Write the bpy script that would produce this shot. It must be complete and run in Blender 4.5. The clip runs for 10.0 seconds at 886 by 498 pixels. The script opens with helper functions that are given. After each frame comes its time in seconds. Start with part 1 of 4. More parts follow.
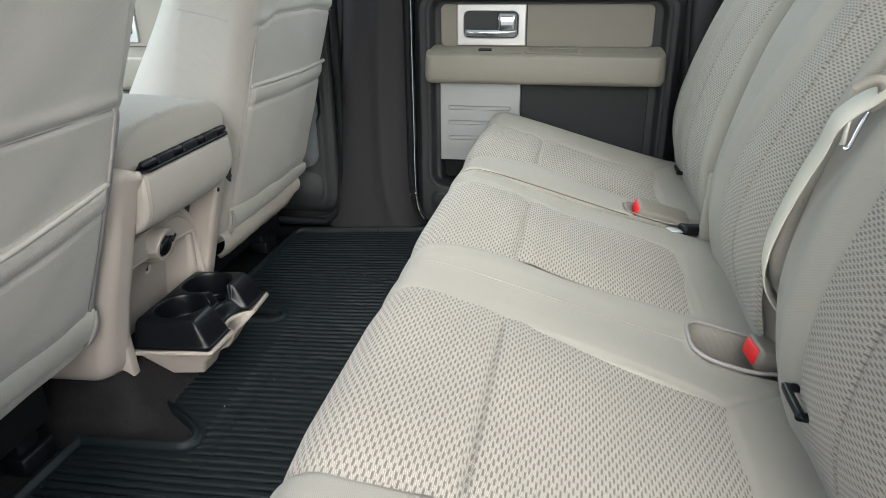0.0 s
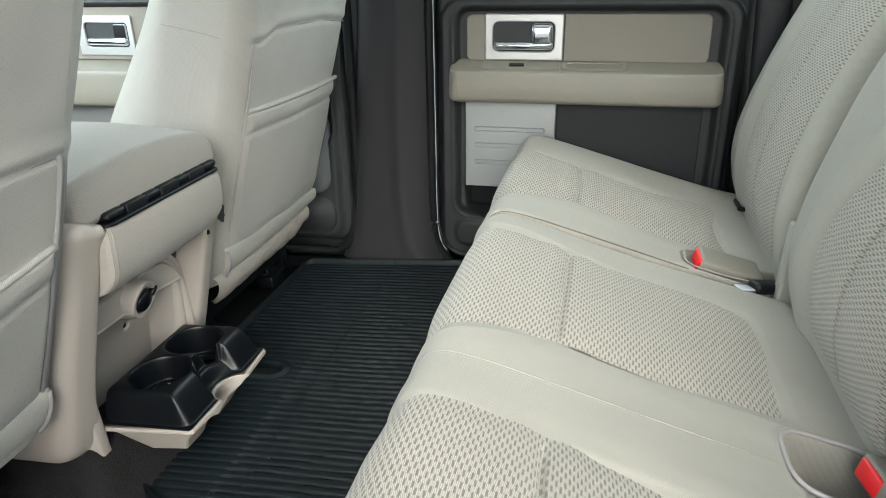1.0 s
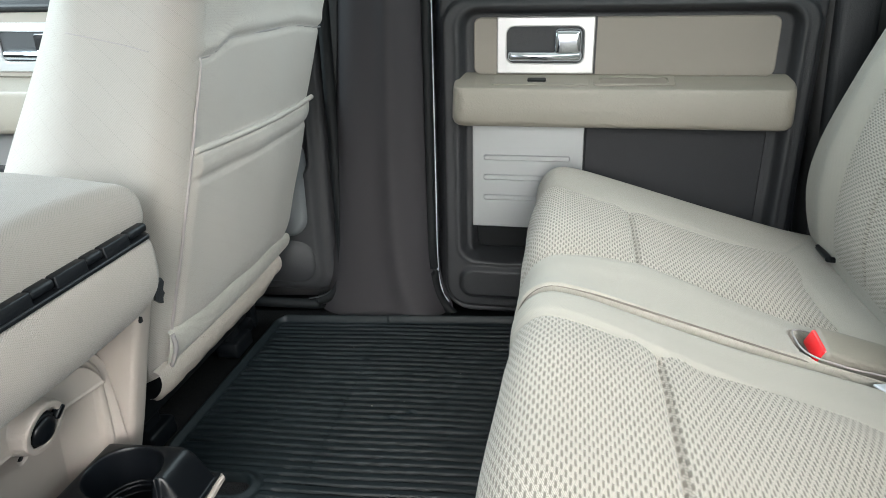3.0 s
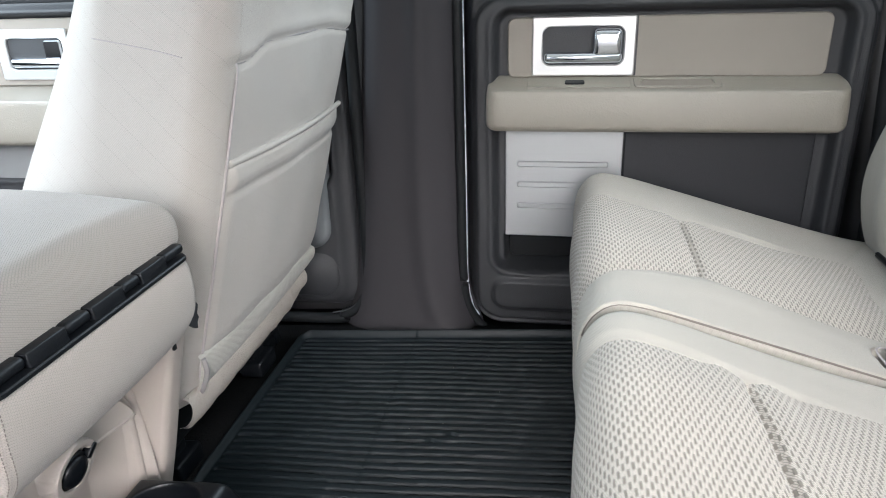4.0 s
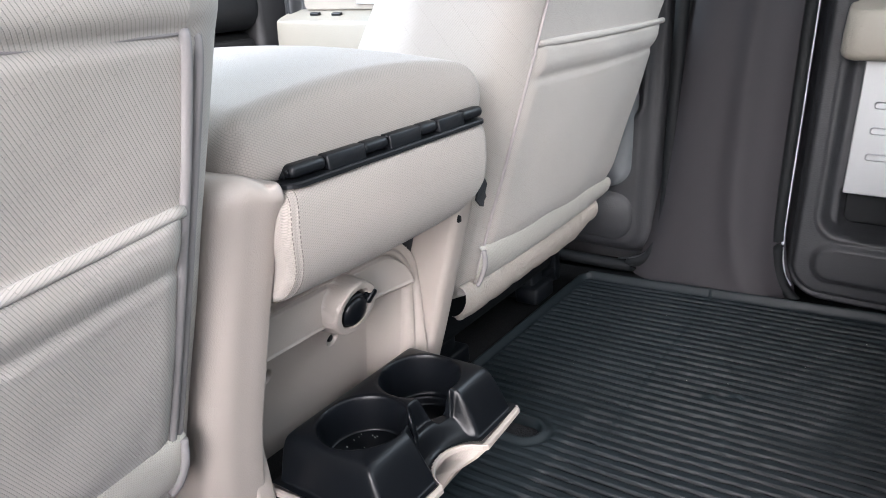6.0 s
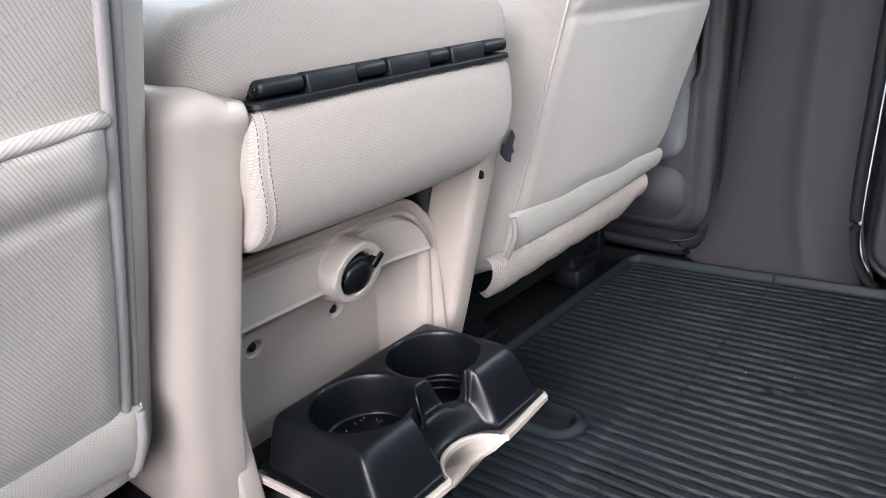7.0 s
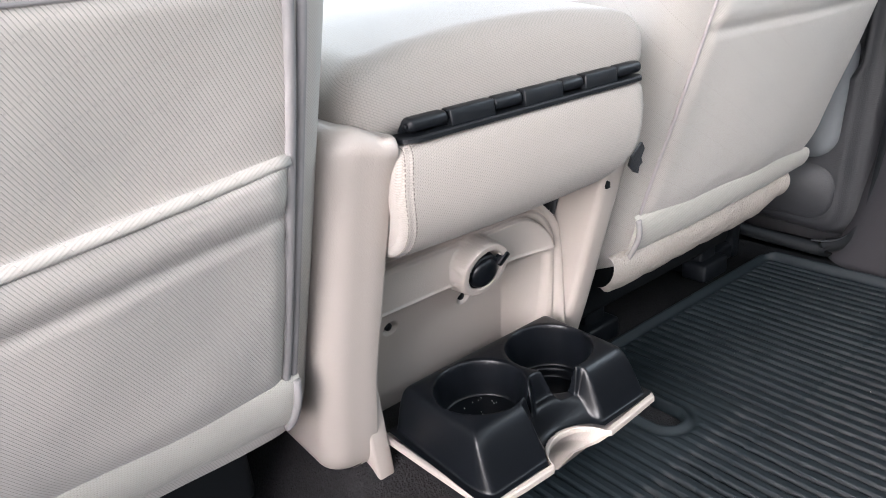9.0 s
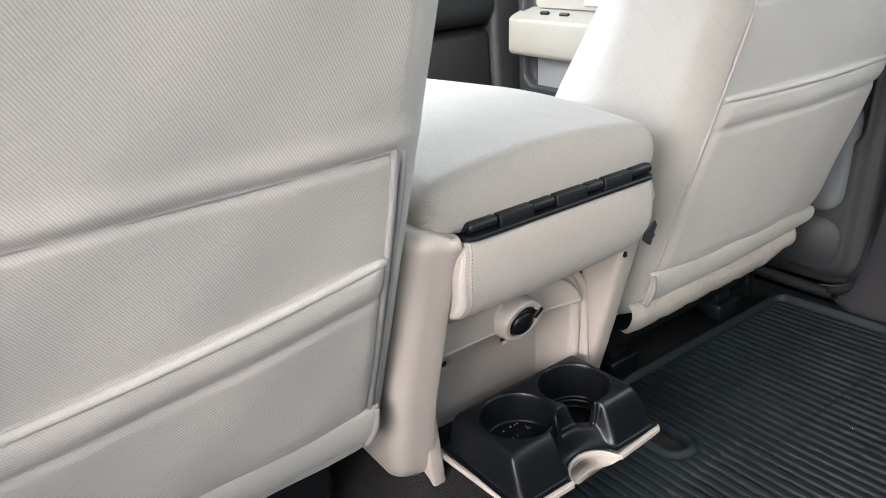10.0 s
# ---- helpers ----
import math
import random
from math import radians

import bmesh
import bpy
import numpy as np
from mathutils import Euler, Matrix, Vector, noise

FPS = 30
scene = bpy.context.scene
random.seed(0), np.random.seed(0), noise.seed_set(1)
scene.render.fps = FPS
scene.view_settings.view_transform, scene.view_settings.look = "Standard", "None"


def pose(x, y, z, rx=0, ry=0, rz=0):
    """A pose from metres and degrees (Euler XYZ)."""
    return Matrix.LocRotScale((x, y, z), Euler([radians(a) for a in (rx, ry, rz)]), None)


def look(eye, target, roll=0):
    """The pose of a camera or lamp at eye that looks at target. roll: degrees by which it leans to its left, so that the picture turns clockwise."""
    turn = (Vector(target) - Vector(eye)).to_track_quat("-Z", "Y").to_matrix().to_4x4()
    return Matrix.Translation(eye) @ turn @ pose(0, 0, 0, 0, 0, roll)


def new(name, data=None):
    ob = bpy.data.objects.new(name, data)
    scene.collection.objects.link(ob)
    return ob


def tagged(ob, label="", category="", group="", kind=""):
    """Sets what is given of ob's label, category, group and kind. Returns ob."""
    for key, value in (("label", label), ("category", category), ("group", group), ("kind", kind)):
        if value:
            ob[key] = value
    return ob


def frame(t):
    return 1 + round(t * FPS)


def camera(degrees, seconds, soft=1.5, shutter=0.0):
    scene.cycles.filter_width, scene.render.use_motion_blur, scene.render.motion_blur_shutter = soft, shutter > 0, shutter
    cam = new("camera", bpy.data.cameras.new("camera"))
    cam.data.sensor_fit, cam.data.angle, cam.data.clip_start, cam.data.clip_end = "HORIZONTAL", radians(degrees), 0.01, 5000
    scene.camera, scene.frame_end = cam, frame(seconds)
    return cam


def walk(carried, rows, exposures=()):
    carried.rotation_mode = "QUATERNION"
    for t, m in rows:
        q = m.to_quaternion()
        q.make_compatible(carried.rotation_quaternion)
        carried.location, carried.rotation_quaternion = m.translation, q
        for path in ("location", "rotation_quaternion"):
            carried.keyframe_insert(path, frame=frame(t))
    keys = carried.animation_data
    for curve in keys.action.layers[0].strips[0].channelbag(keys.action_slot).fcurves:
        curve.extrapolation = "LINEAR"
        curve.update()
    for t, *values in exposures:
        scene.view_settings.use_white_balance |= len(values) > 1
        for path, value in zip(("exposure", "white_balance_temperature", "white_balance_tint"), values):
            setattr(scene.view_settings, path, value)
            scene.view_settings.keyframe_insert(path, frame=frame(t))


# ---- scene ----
cam = camera(65.6, 10.0, soft=0.75, shutter=0.25)
PATH = [
    (0, (0.832, -1.05, 0.682), (0.437, 0.76, -0.073), -4.3),
    (0.5, (0.821, -0.94, 0.68), (0.401, 0.865, -0.072), -4.5),
    (1, (0.791, -0.84, 0.693), (0.329, 0.956, -0.057), -4.6),
    (1.5, (0.758, -0.753, 0.692), (0.324, 1.05, -0.056), -4.6),
    (2, (0.715, -0.664, 0.686), (0.351, 1.154, -0.066), -4.4),
    (2.5, (0.681, -0.603, 0.679), (0.304, 1.214, -0.067), -4.5),
    (2.7, (0.675, -0.575, 0.675), (0.282, 1.24, -0.067), -4.7),
    (3.8, (0.600, -0.486, 0.672), (0.230, 1.340, -0.059), -5.5),
    (4, (0.584, -0.487, 0.672), (0.202, 1.335, -0.059), -5.5),
    (4.5, (0.558, -0.474, 0.64), (0.076, 1.328, -0.081), -5.5),
    (5, (0.54, -0.487, 0.601), (-0.239, 1.221, -0.088), -5.7),
    (5.5, (0.558, -0.49, 0.564), (-0.42, 1.123, -0.101), -6.0),
    (5.7, (0.566, -0.490, 0.558), (-0.485, 1.073, -0.109), -5.7),
    (6.8, (0.543, -0.399, 0.487), (-0.688, 1.025, -0.190), -5.9),
    (7, (0.538, -0.395, 0.474), (-0.711, 1.017, -0.194), -6.0),
    (7.5, (0.542, -0.378, 0.46), (-0.779, 0.962, -0.218), -6.1),
    (8, (0.54, -0.382, 0.461), (-0.848, 0.852, -0.28), -6.1),
    (8.5, (0.551, -0.39, 0.487), (-0.89, 0.771, -0.27), -6.2),
    (9, (0.576, -0.414, 0.538), (-0.917, 0.681, -0.22), -6.1),
    (9.5, (0.613, -0.441, 0.593), (-0.915, 0.606, -0.159), -6.0),
    (10, (0.68, -0.498, 0.666), (-0.878, 0.511, -0.08), -5.9),
]
LIGHT = [(0, 1.6, 5600, 2), (2.0, 1.97, 5580, -5), (2.7, 2.02, 5560, -2), (3.8, 2.1, 5470, 8), (4.5, 2.1, 5490, 7), (5.5, 2.3, 5500, 10), (7.0, 2.64, 5440, 12), (8.5, 2.78, 5470, 13), (10, 2.3, 5640, 8)]
walk(cam, [(t, look(eye, target, roll)) for t, eye, target, roll in PATH], exposures=LIGHT)

# ---- world, sun and large lights ----
world = bpy.data.worlds.new("sky")
scene.world = world
world.use_nodes = True
wn = world.node_tree.nodes
sky = wn.new("ShaderNodeTexSky")
sky.sky_type, sky.sun_disc = "NISHITA", False
sky.sun_elevation, sky.sun_rotation = radians(29), radians(165)
sky.air_density, sky.dust_density, sky.ozone_density = 0.4, 6.0, 0.2
world.node_tree.links.new(sky.outputs[0], wn["Background"].inputs[0])
wn["Background"].inputs[1].default_value = 0.12
sun = new("sun", bpy.data.lights.new("sun", "SUN"))
sun.data.energy, sun.data.angle, sun.data.color = 0.22, radians(60), (1.0, 0.98, 0.95)
sun.matrix_world = look((0.75, -3.9, 1.95), (0.0, 0, 0.3))


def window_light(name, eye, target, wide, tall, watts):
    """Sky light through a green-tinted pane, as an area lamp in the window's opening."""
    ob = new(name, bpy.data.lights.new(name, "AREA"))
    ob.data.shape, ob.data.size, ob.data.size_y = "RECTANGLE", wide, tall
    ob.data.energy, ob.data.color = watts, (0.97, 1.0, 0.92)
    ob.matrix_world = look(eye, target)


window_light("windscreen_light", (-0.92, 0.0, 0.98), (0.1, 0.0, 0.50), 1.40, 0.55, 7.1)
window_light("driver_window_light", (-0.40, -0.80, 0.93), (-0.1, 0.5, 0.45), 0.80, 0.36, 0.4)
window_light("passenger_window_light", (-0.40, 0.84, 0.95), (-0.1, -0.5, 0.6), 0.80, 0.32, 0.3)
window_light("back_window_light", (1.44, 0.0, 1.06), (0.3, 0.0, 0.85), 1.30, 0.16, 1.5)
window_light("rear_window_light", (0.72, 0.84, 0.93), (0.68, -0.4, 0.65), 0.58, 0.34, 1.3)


# ---- materials ----
def material(name):
    m = bpy.data.materials.new(name)
    m.use_nodes = True
    return m, m.node_tree.nodes, m.node_tree.links, m.node_tree.nodes["Principled BSDF"]


def mixed(ns, ls, fac, a, b):
    n = ns.new("ShaderNodeMix")
    n.data_type = "RGBA"
    n.inputs["A"].default_value, n.inputs["B"].default_value = (*a, 1), (*b, 1)
    ls.new(fac, n.inputs["Factor"])
    return n.outputs["Result"]


def noise_at(ns, ls, coord, scale, detail=3.0):
    n = ns.new("ShaderNodeTexNoise")
    n.inputs["Scale"].default_value, n.inputs["Detail"].default_value = scale, detail
    ls.new(coord, n.inputs["Vector"])
    return n.outputs["Fac"]


def bumped(ns, ls, bsdf, height, strength, distance, before=None):
    n = ns.new("ShaderNodeBump")
    n.inputs["Strength"].default_value, n.inputs["Distance"].default_value = strength, distance
    ls.new(height, n.inputs["Height"])
    if before:
        ls.new(before.outputs[0], n.inputs["Normal"])
    ls.new(n.outputs[0], bsdf.inputs["Normal"])
    return n


def tone(c, k):
    return tuple(min(1.0, v * k) for v in c)


def plain(name, colour, rough, grain=300.0, relief_mm=0.3, var=0.08, metallic=0.0, stain=6.0, specular=0.5):
    """Moulded or painted surface: grain relief and slow colour drift."""
    m, ns, ls, b = material(name)
    co = ns.new("ShaderNodeTexCoord").outputs["Object"]
    slow = noise_at(ns, ls, co, stain, 4.0)
    ls.new(mixed(ns, ls, slow, tone(colour, 1 - var), tone(colour, 1 + var)), b.inputs["Base Color"])
    b.inputs["Metallic"].default_value = metallic
    b.inputs["Specular IOR Level"].default_value = specular
    fine = noise_at(ns, ls, co, grain, 2.0)
    r = ns.new("ShaderNodeMapRange")
    r.inputs["To Min"].default_value, r.inputs["To Max"].default_value = rough - 0.06, min(1, rough + 0.06)
    ls.new(slow, r.inputs["Value"])
    ls.new(r.outputs[0], b.inputs["Roughness"])
    if relief_mm:
        bumped(ns, ls, b, fine, 0.6, relief_mm / 1000)
    return m


def twill(name, colour, pitch=0.0024, depth=0.5, turn=28.0, float_=0.32, dark=0.82):
    """Ribbed upholstery cloth: fine slanting ribs, short floats, soft sheen."""
    m, ns, ls, b = material(name)
    co = ns.new("ShaderNodeTexCoord").outputs["UV"]
    mp = ns.new("ShaderNodeMapping")
    mp.inputs["Rotation"].default_value = (0, 0, radians(turn))
    ls.new(co, mp.inputs["Vector"])
    br = ns.new("ShaderNodeTexBrick")
    br.offset = 0.5
    br.inputs["Scale"].default_value = 0.2 / pitch
    br.inputs["Brick Width"].default_value, br.inputs["Row Height"].default_value = float_, 0.2
    br.inputs["Mortar Size"].default_value, br.inputs["Mortar Smooth"].default_value = 0.04, 1.0
    ls.new(mp.outputs[0], br.inputs["Vector"])
    slow = noise_at(ns, ls, co, 7.0, 4.0)
    base = mixed(ns, ls, slow, tone(colour, 0.93), tone(colour, 1.05))
    mx = ns.new("ShaderNodeMix")
    mx.data_type = "RGBA"
    ls.new(br.outputs["Fac"], mx.inputs["Factor"])
    ls.new(base, mx.inputs["A"])
    mx.inputs["B"].default_value = (*tone(colour, dark), 1)
    ls.new(mx.outputs["Result"], b.inputs["Base Color"])
    b.inputs["Roughness"].default_value = 0.85
    b.inputs["Specular IOR Level"].default_value = 0.25
    b.inputs["Sheen Weight"].default_value = 0.15
    inv = ns.new("ShaderNodeMath")
    inv.operation = "SUBTRACT"
    inv.inputs[0].default_value = 1.0
    ls.new(br.outputs["Fac"], inv.inputs[1])
    first = bumped(ns, ls, b, inv.outputs[0], 0.5, depth / 1000)
    soft = noise_at(ns, ls, co, 22.0, 3.0)
    bumped(ns, ls, b, soft, 0.35, 0.004, first)
    return m


def slot_weave(name, light, dark):
    """Knitted insert cloth: raised pale yarn with staggered grey slots."""
    m, ns, ls, b = material(name)
    co = ns.new("ShaderNodeTexCoord").outputs["UV"]
    br = ns.new("ShaderNodeTexBrick")
    br.offset = 0.5
    br.inputs["Scale"].default_value = 84.0
    br.inputs["Brick Width"].default_value, br.inputs["Row Height"].default_value = 0.30, 0.30
    br.inputs["Mortar Size"].default_value, br.inputs["Mortar Smooth"].default_value = 0.086, 0.45
    br.inputs["Color1"].default_value, br.inputs["Color2"].default_value = (*dark, 1), (*tone(dark, 1.15), 1)
    wob = ns.new("ShaderNodeTexNoise")
    wob.inputs["Scale"].default_value = 120.0
    ls.new(co, wob.inputs["Vector"])
    add = ns.new("ShaderNodeMix")
    add.data_type, add.blend_type = "RGBA", "LINEAR_LIGHT"
    add.inputs["Factor"].default_value = 0.0009
    ls.new(co, add.inputs["A"])
    ls.new(wob.outputs["Color"], add.inputs["B"])
    squeeze = ns.new("ShaderNodeMapping")
    squeeze.inputs["Scale"].default_value = (0.255, 1.0, 1.0)
    ls.new(add.outputs["Result"], squeeze.inputs["Vector"])
    ls.new(squeeze.outputs[0], br.inputs["Vector"])
    slow = noise_at(ns, ls, co, 9.0, 4.0)
    yarn = noise_at(ns, ls, co, 900.0, 2.0)
    both = ns.new("ShaderNodeMath")
    both.operation = "MULTIPLY_ADD"
    both.inputs[1].default_value, both.inputs[2].default_value = 0.9, -0.2
    ls.new(yarn, both.inputs[0])
    mean = ns.new("ShaderNodeMath")
    mean.operation = "ADD"
    mean.use_clamp = True
    ls.new(slow, mean.inputs[0])
    ls.new(both.outputs[0], mean.inputs[1])
    # the yarn's own loops: short slanting stitches between the slots
    tilt = ns.new("ShaderNodeMapping")
    tilt.inputs["Rotation"].default_value = (0, 0, radians(24))
    ls.new(add.outputs["Result"], tilt.inputs["Vector"])
    loops = ns.new("ShaderNodeTexBrick")
    loops.offset = 0.5
    loops.inputs["Scale"].default_value = 66.0
    loops.inputs["Brick Width"].default_value, loops.inputs["Row Height"].default_value = 0.28, 0.10
    loops.inputs["Mortar Size"].default_value, loops.inputs["Mortar Smooth"].default_value = 0.020, 0.6
    ls.new(tilt.outputs[0], loops.inputs["Vector"])
    cloth = ns.new("ShaderNodeMix")
    cloth.data_type = "RGBA"
    ls.new(loops.outputs["Fac"], cloth.inputs["Factor"])
    ls.new(mixed(ns, ls, mean.outputs[0], tone(light, 0.86), tone(light, 1.10)), cloth.inputs["A"])
    cloth.inputs["B"].default_value = (*tone(light, 0.58), 1)
    ls.new(cloth.outputs["Result"], br.inputs["Mortar"])
    ls.new(br.outputs["Color"], b.inputs["Base Color"])
    b.inputs["Roughness"].default_value = 0.9
    b.inputs["Specular IOR Level"].default_value = 0.2
    b.inputs["Sheen Weight"].default_value = 0.2
    first = bumped(ns, ls, b, br.outputs["Fac"], 0.7, 0.0009)
    fuzz = noise_at(ns, ls, co, 1400.0, 2.0)
    bumped(ns, ls, b, fuzz, 0.35, 0.0005, first)
    return m


def pile(name, colour, dark):
    m, ns, ls, b = material(name)
    co = ns.new("ShaderNodeTexCoord").outputs["Object"]
    fine = noise_at(ns, ls, co, 420.0, 4.0)
    ls.new(mixed(ns, ls, fine, dark, colour), b.inputs["Base Color"])
    b.inputs["Roughness"].default_value = 1.0
    b.inputs["Specular IOR Level"].default_value = 0.1
    first = bumped(ns, ls, b, fine, 1.0, 0.003)
    bumped(ns, ls, b, noise_at(ns, ls, co, 60.0, 3.0), 0.5, 0.006, first)
    return m


BEIGE = (0.40, 0.385, 0.34)
CLOTH = twill("seat_cloth", BEIGE, 0.0017, 0.6, dark=0.80)
SIDE_CLOTH = twill("bolster_cloth", (0.332, 0.314, 0.276), 0.0015, 0.4, dark=0.80)
REAR_CLOTH = twill("seat_back_cloth", (0.380, 0.357, 0.325), 0.0021, 0.5, turn=118.0, float_=4.0, dark=0.74)
ARM_CLOTH = twill("armrest_cloth", (0.322, 0.292, 0.264), 0.0018, 0.6, dark=0.74)
WEAVE = slot_weave("slot_weave_cloth", (0.392, 0.363, 0.317), (0.155, 0.139, 0.118))
ZIP = plain("zip_piping", (0.225, 0.213, 0.212), 0.75, 900, 0.4)
THREAD = plain("sewing_thread", (0.135, 0.120, 0.108), 0.9, 900, 0.1, specular=0.05)
PIPING = plain("piping", (0.33, 0.305, 0.30), 0.75, 900, 0.4)
FELT = pile("felt", (0.50, 0.46, 0.41), (0.33, 0.30, 0.265))
CARPET = pile("carpet", (0.034, 0.032, 0.033), (0.010, 0.0095, 0.010))
RUBBER = plain("rubber", (0.0052, 0.0086, 0.0108), 0.52, 260, 0.35, 0.25, specular=0.30)
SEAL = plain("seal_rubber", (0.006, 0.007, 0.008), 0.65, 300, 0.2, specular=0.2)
CHARCOAL = plain("charcoal_plastic", (0.0215, 0.0225, 0.025), 0.55, 480, 0.8, 0.08, specular=0.38)
PILLAR = plain("pillar_plastic", (0.0275, 0.0262, 0.0290), 0.68, 800, 0.4, 0.06, specular=0.2)
TAN = plain("tan_plastic", (0.345, 0.308, 0.276), 0.5, 800, 0.35, 0.04)
ARM = plain("armrest_vinyl", (0.205, 0.190, 0.162), 0.48, 340, 1.0, 0.05)
LIT_LIP_GREY = plain("lit_lip_grey", (0.125, 0.134, 0.141), 0.6, 700, 0.3, 0.06, specular=0.3)
TAUPE = plain("taupe_cloth_panel", (0.195, 0.177, 0.152), 0.7, 1200, 0.3, 0.04)
BLACK = plain("black_plastic", (0.0036, 0.0044, 0.0058), 0.33, 600, 0.12, 0.1, specular=0.22)
HINGE = plain("hinge_plastic", (0.0055, 0.0065, 0.0082), 0.42, 700, 0.2, 0.1, specular=0.26)
SILVER = plain("silver_paint", (0.52, 0.52, 0.52), 0.35, 900, 0.05, 0.03, 0.6)
ALU = plain("brushed_metal_plate", (0.32, 0.33, 0.335), 0.42, 1500, 0.15, 0.05, 0.55)
CHROME = plain("chrome", (0.60, 0.62, 0.66), 0.09, 400, 0.0, 0.02, 1.0)
RED = plain("red_button", (0.70, 0.015, 0.02), 0.4, 500, 0.1)
STRAP = plain("belt_webbing", (0.55, 0.53, 0.46), 0.7, 1500, 0.5, 0.03)
PAINT = plain("body_paint", (0.48, 0.50, 0.54), 0.4, 500, 0.0, 0.02)
LINER = plain("headliner", (0.74, 0.71, 0.66), 0.95, 500, 0.6, 0.05)
PALE_GROUND = plain("pale_ground", (0.34, 0.33, 0.31), 0.9, 60, 6.0, 0.2, stain=0.7)
INSERT = plain("dark_insert", (0.0135, 0.0142, 0.0168), 0.6, 480, 0.6, 0.08, specular=0.3)
DARK = plain("dark_trim", (0.02, 0.02, 0.021), 0.6, 500, 0.3)


# ---- building helpers ----
def ss(a, b, x):
    k = np.clip((np.asarray(x, float) - a) / (b - a), 0, 1)
    return k * k * (3 - 2 * k)


def rr(x, z, x0, x1, z0, z1, r):
    """Signed distance to a rounded rectangle, negative inside."""
    qx = np.abs(x - (x0 + x1) / 2) - (x1 - x0) / 2 + r
    qz = np.abs(z - (z0 + z1) / 2) - (z1 - z0) / 2 + r
    return np.hypot(np.maximum(qx, 0), np.maximum(qz, 0)) + np.minimum(np.maximum(qx, qz), 0) - r


def thing(name, base, label, category="", kind="", group=""):
    ob = new(name)
    ob.location = base
    ob["base"] = base
    ob.empty_display_size = 0.05
    return tagged(ob, label, category, group, kind)


def finish(ob, parent, mat, label="", smooth=True):
    ob.data.materials.append(mat)
    if smooth:
        ob.data.polygons.foreach_set("use_smooth", [True] * len(ob.data.polygons))
    if parent:
        ob.parent = parent
        top = parent
        while top.parent:
            top = top.parent
        if parent == top:
            ob.matrix_parent_inverse = Matrix.Translation(parent.location).inverted()
    if label:
        ob["label"] = label
    return ob


def part(name, bm, mat, parent=None, label="", smooth=True):
    me = bpy.data.meshes.new(name)
    bm.normal_update()
    bm.to_mesh(me)
    bm.free()
    return finish(new(name, me), parent, mat, label, smooth)


def sheet(name, X, Y, Z, mat, parent=None, label="", uv=None, wrap=False, keep=None, flip=False):
    """A smooth mesh over a grid of points (rows x columns); wrap joins the last column to the first."""
    nr, nc = X.shape
    pts = np.stack([X, Y, Z], -1).reshape(-1, 3)
    cols = nc if wrap else nc - 1
    i, j = np.meshgrid(np.arange(nr - 1), np.arange(cols), indexing="ij")
    j2 = (j + 1) % nc
    q = np.stack([i * nc + j, i * nc + j2, (i + 1) * nc + j2, (i + 1) * nc + j], -1)
    if flip:
        q = q[..., ::-1]
    if keep is not None:
        q = q[keep]
    q = q.reshape(-1, 4)
    me = bpy.data.meshes.new(name)
    me.from_pydata(pts.tolist(), [], q.tolist())
    if uv is not None:
        U, V = uv
        lay = me.uv_layers.new(name="UVMap")
        flat = np.stack([U.reshape(-1)[q.reshape(-1)], V.reshape(-1)[q.reshape(-1)]], -1)
        lay.data.foreach_set("uv", flat.reshape(-1).astype(np.float32))
    me.update()
    return finish(new(name, me), parent, mat, label)


def box_uv(me):
    """Box-projected texture coordinates in metres."""
    lay = me.uv_layers.new(name="UVMap")
    for p in me.polygons:
        n = p.normal
        a = max(range(3), key=lambda k: abs(n[k]))
        for li in p.loop_indices:
            v = me.vertices[me.loops[li].vertex_index].co
            lay.data[li].uv = ((v.y, v.z), (v.x, v.z), (v.y, v.x))[a]


def rbox(name, lo, hi, r, mat, parent=None, label="", seg=3, warp=None, cuts=0, m=None):
    """A box with rounded edges; warp moves its points, m places it."""
    bm = bmesh.new()
    bmesh.ops.create_cube(bm, size=1)
    for v in bm.verts:
        v.co = Vector(((lo[k] + hi[k]) / 2 + v.co[k] * (hi[k] - lo[k])) for k in range(3))
    if r:
        bmesh.ops.bevel(bm, geom=bm.edges[:], offset=r, segments=seg, profile=0.5, affect="EDGES", clamp_overlap=True)
    if cuts:
        for k in range(3):
            size = hi[k] - lo[k]
            steps = max(1, int(size * cuts))
            for s in range(1, steps):
                c = lo[k] + size * s / steps
                if c - lo[k] > r * 1.02 and hi[k] - c > r * 1.02:
                    bmesh.ops.bisect_plane(bm, geom=bm.verts[:] + bm.edges[:] + bm.faces[:], plane_co=[c if a == k else 0 for a in range(3)],
                                           plane_no=[1 if a == k else 0 for a in range(3)])
    if warp:
        for v in bm.verts:
            v.co = Vector(warp(*v.co))
    if m:
        bmesh.ops.transform(bm, matrix=m, verts=bm.verts[:])
    ob = part(name, bm, mat, parent, label)
    box_uv(ob.data)
    return ob


def curve_points(pts, n):
    """A smooth line through points, n samples."""
    p = np.array(pts, float)
    if len(p) == 2:
        return p[0] + np.linspace(0, 1, n)[:, None] * (p[1] - p[0])
    q = np.vstack([2 * p[0] - p[1], p, 2 * p[-1] - p[-2]])
    t = np.linspace(0, len(p) - 1 - 1e-9, n)
    i = t.astype(int)
    f = (t - i)[:, None]
    a, b, c, d = q[i], q[i + 1], q[i + 2], q[i + 3]
    return 0.5 * (2 * b + (c - a) * f + (2 * a - 5 * b + 4 * c - d) * f ** 2 + (3 * b - a - 3 * c + d) * f ** 3)


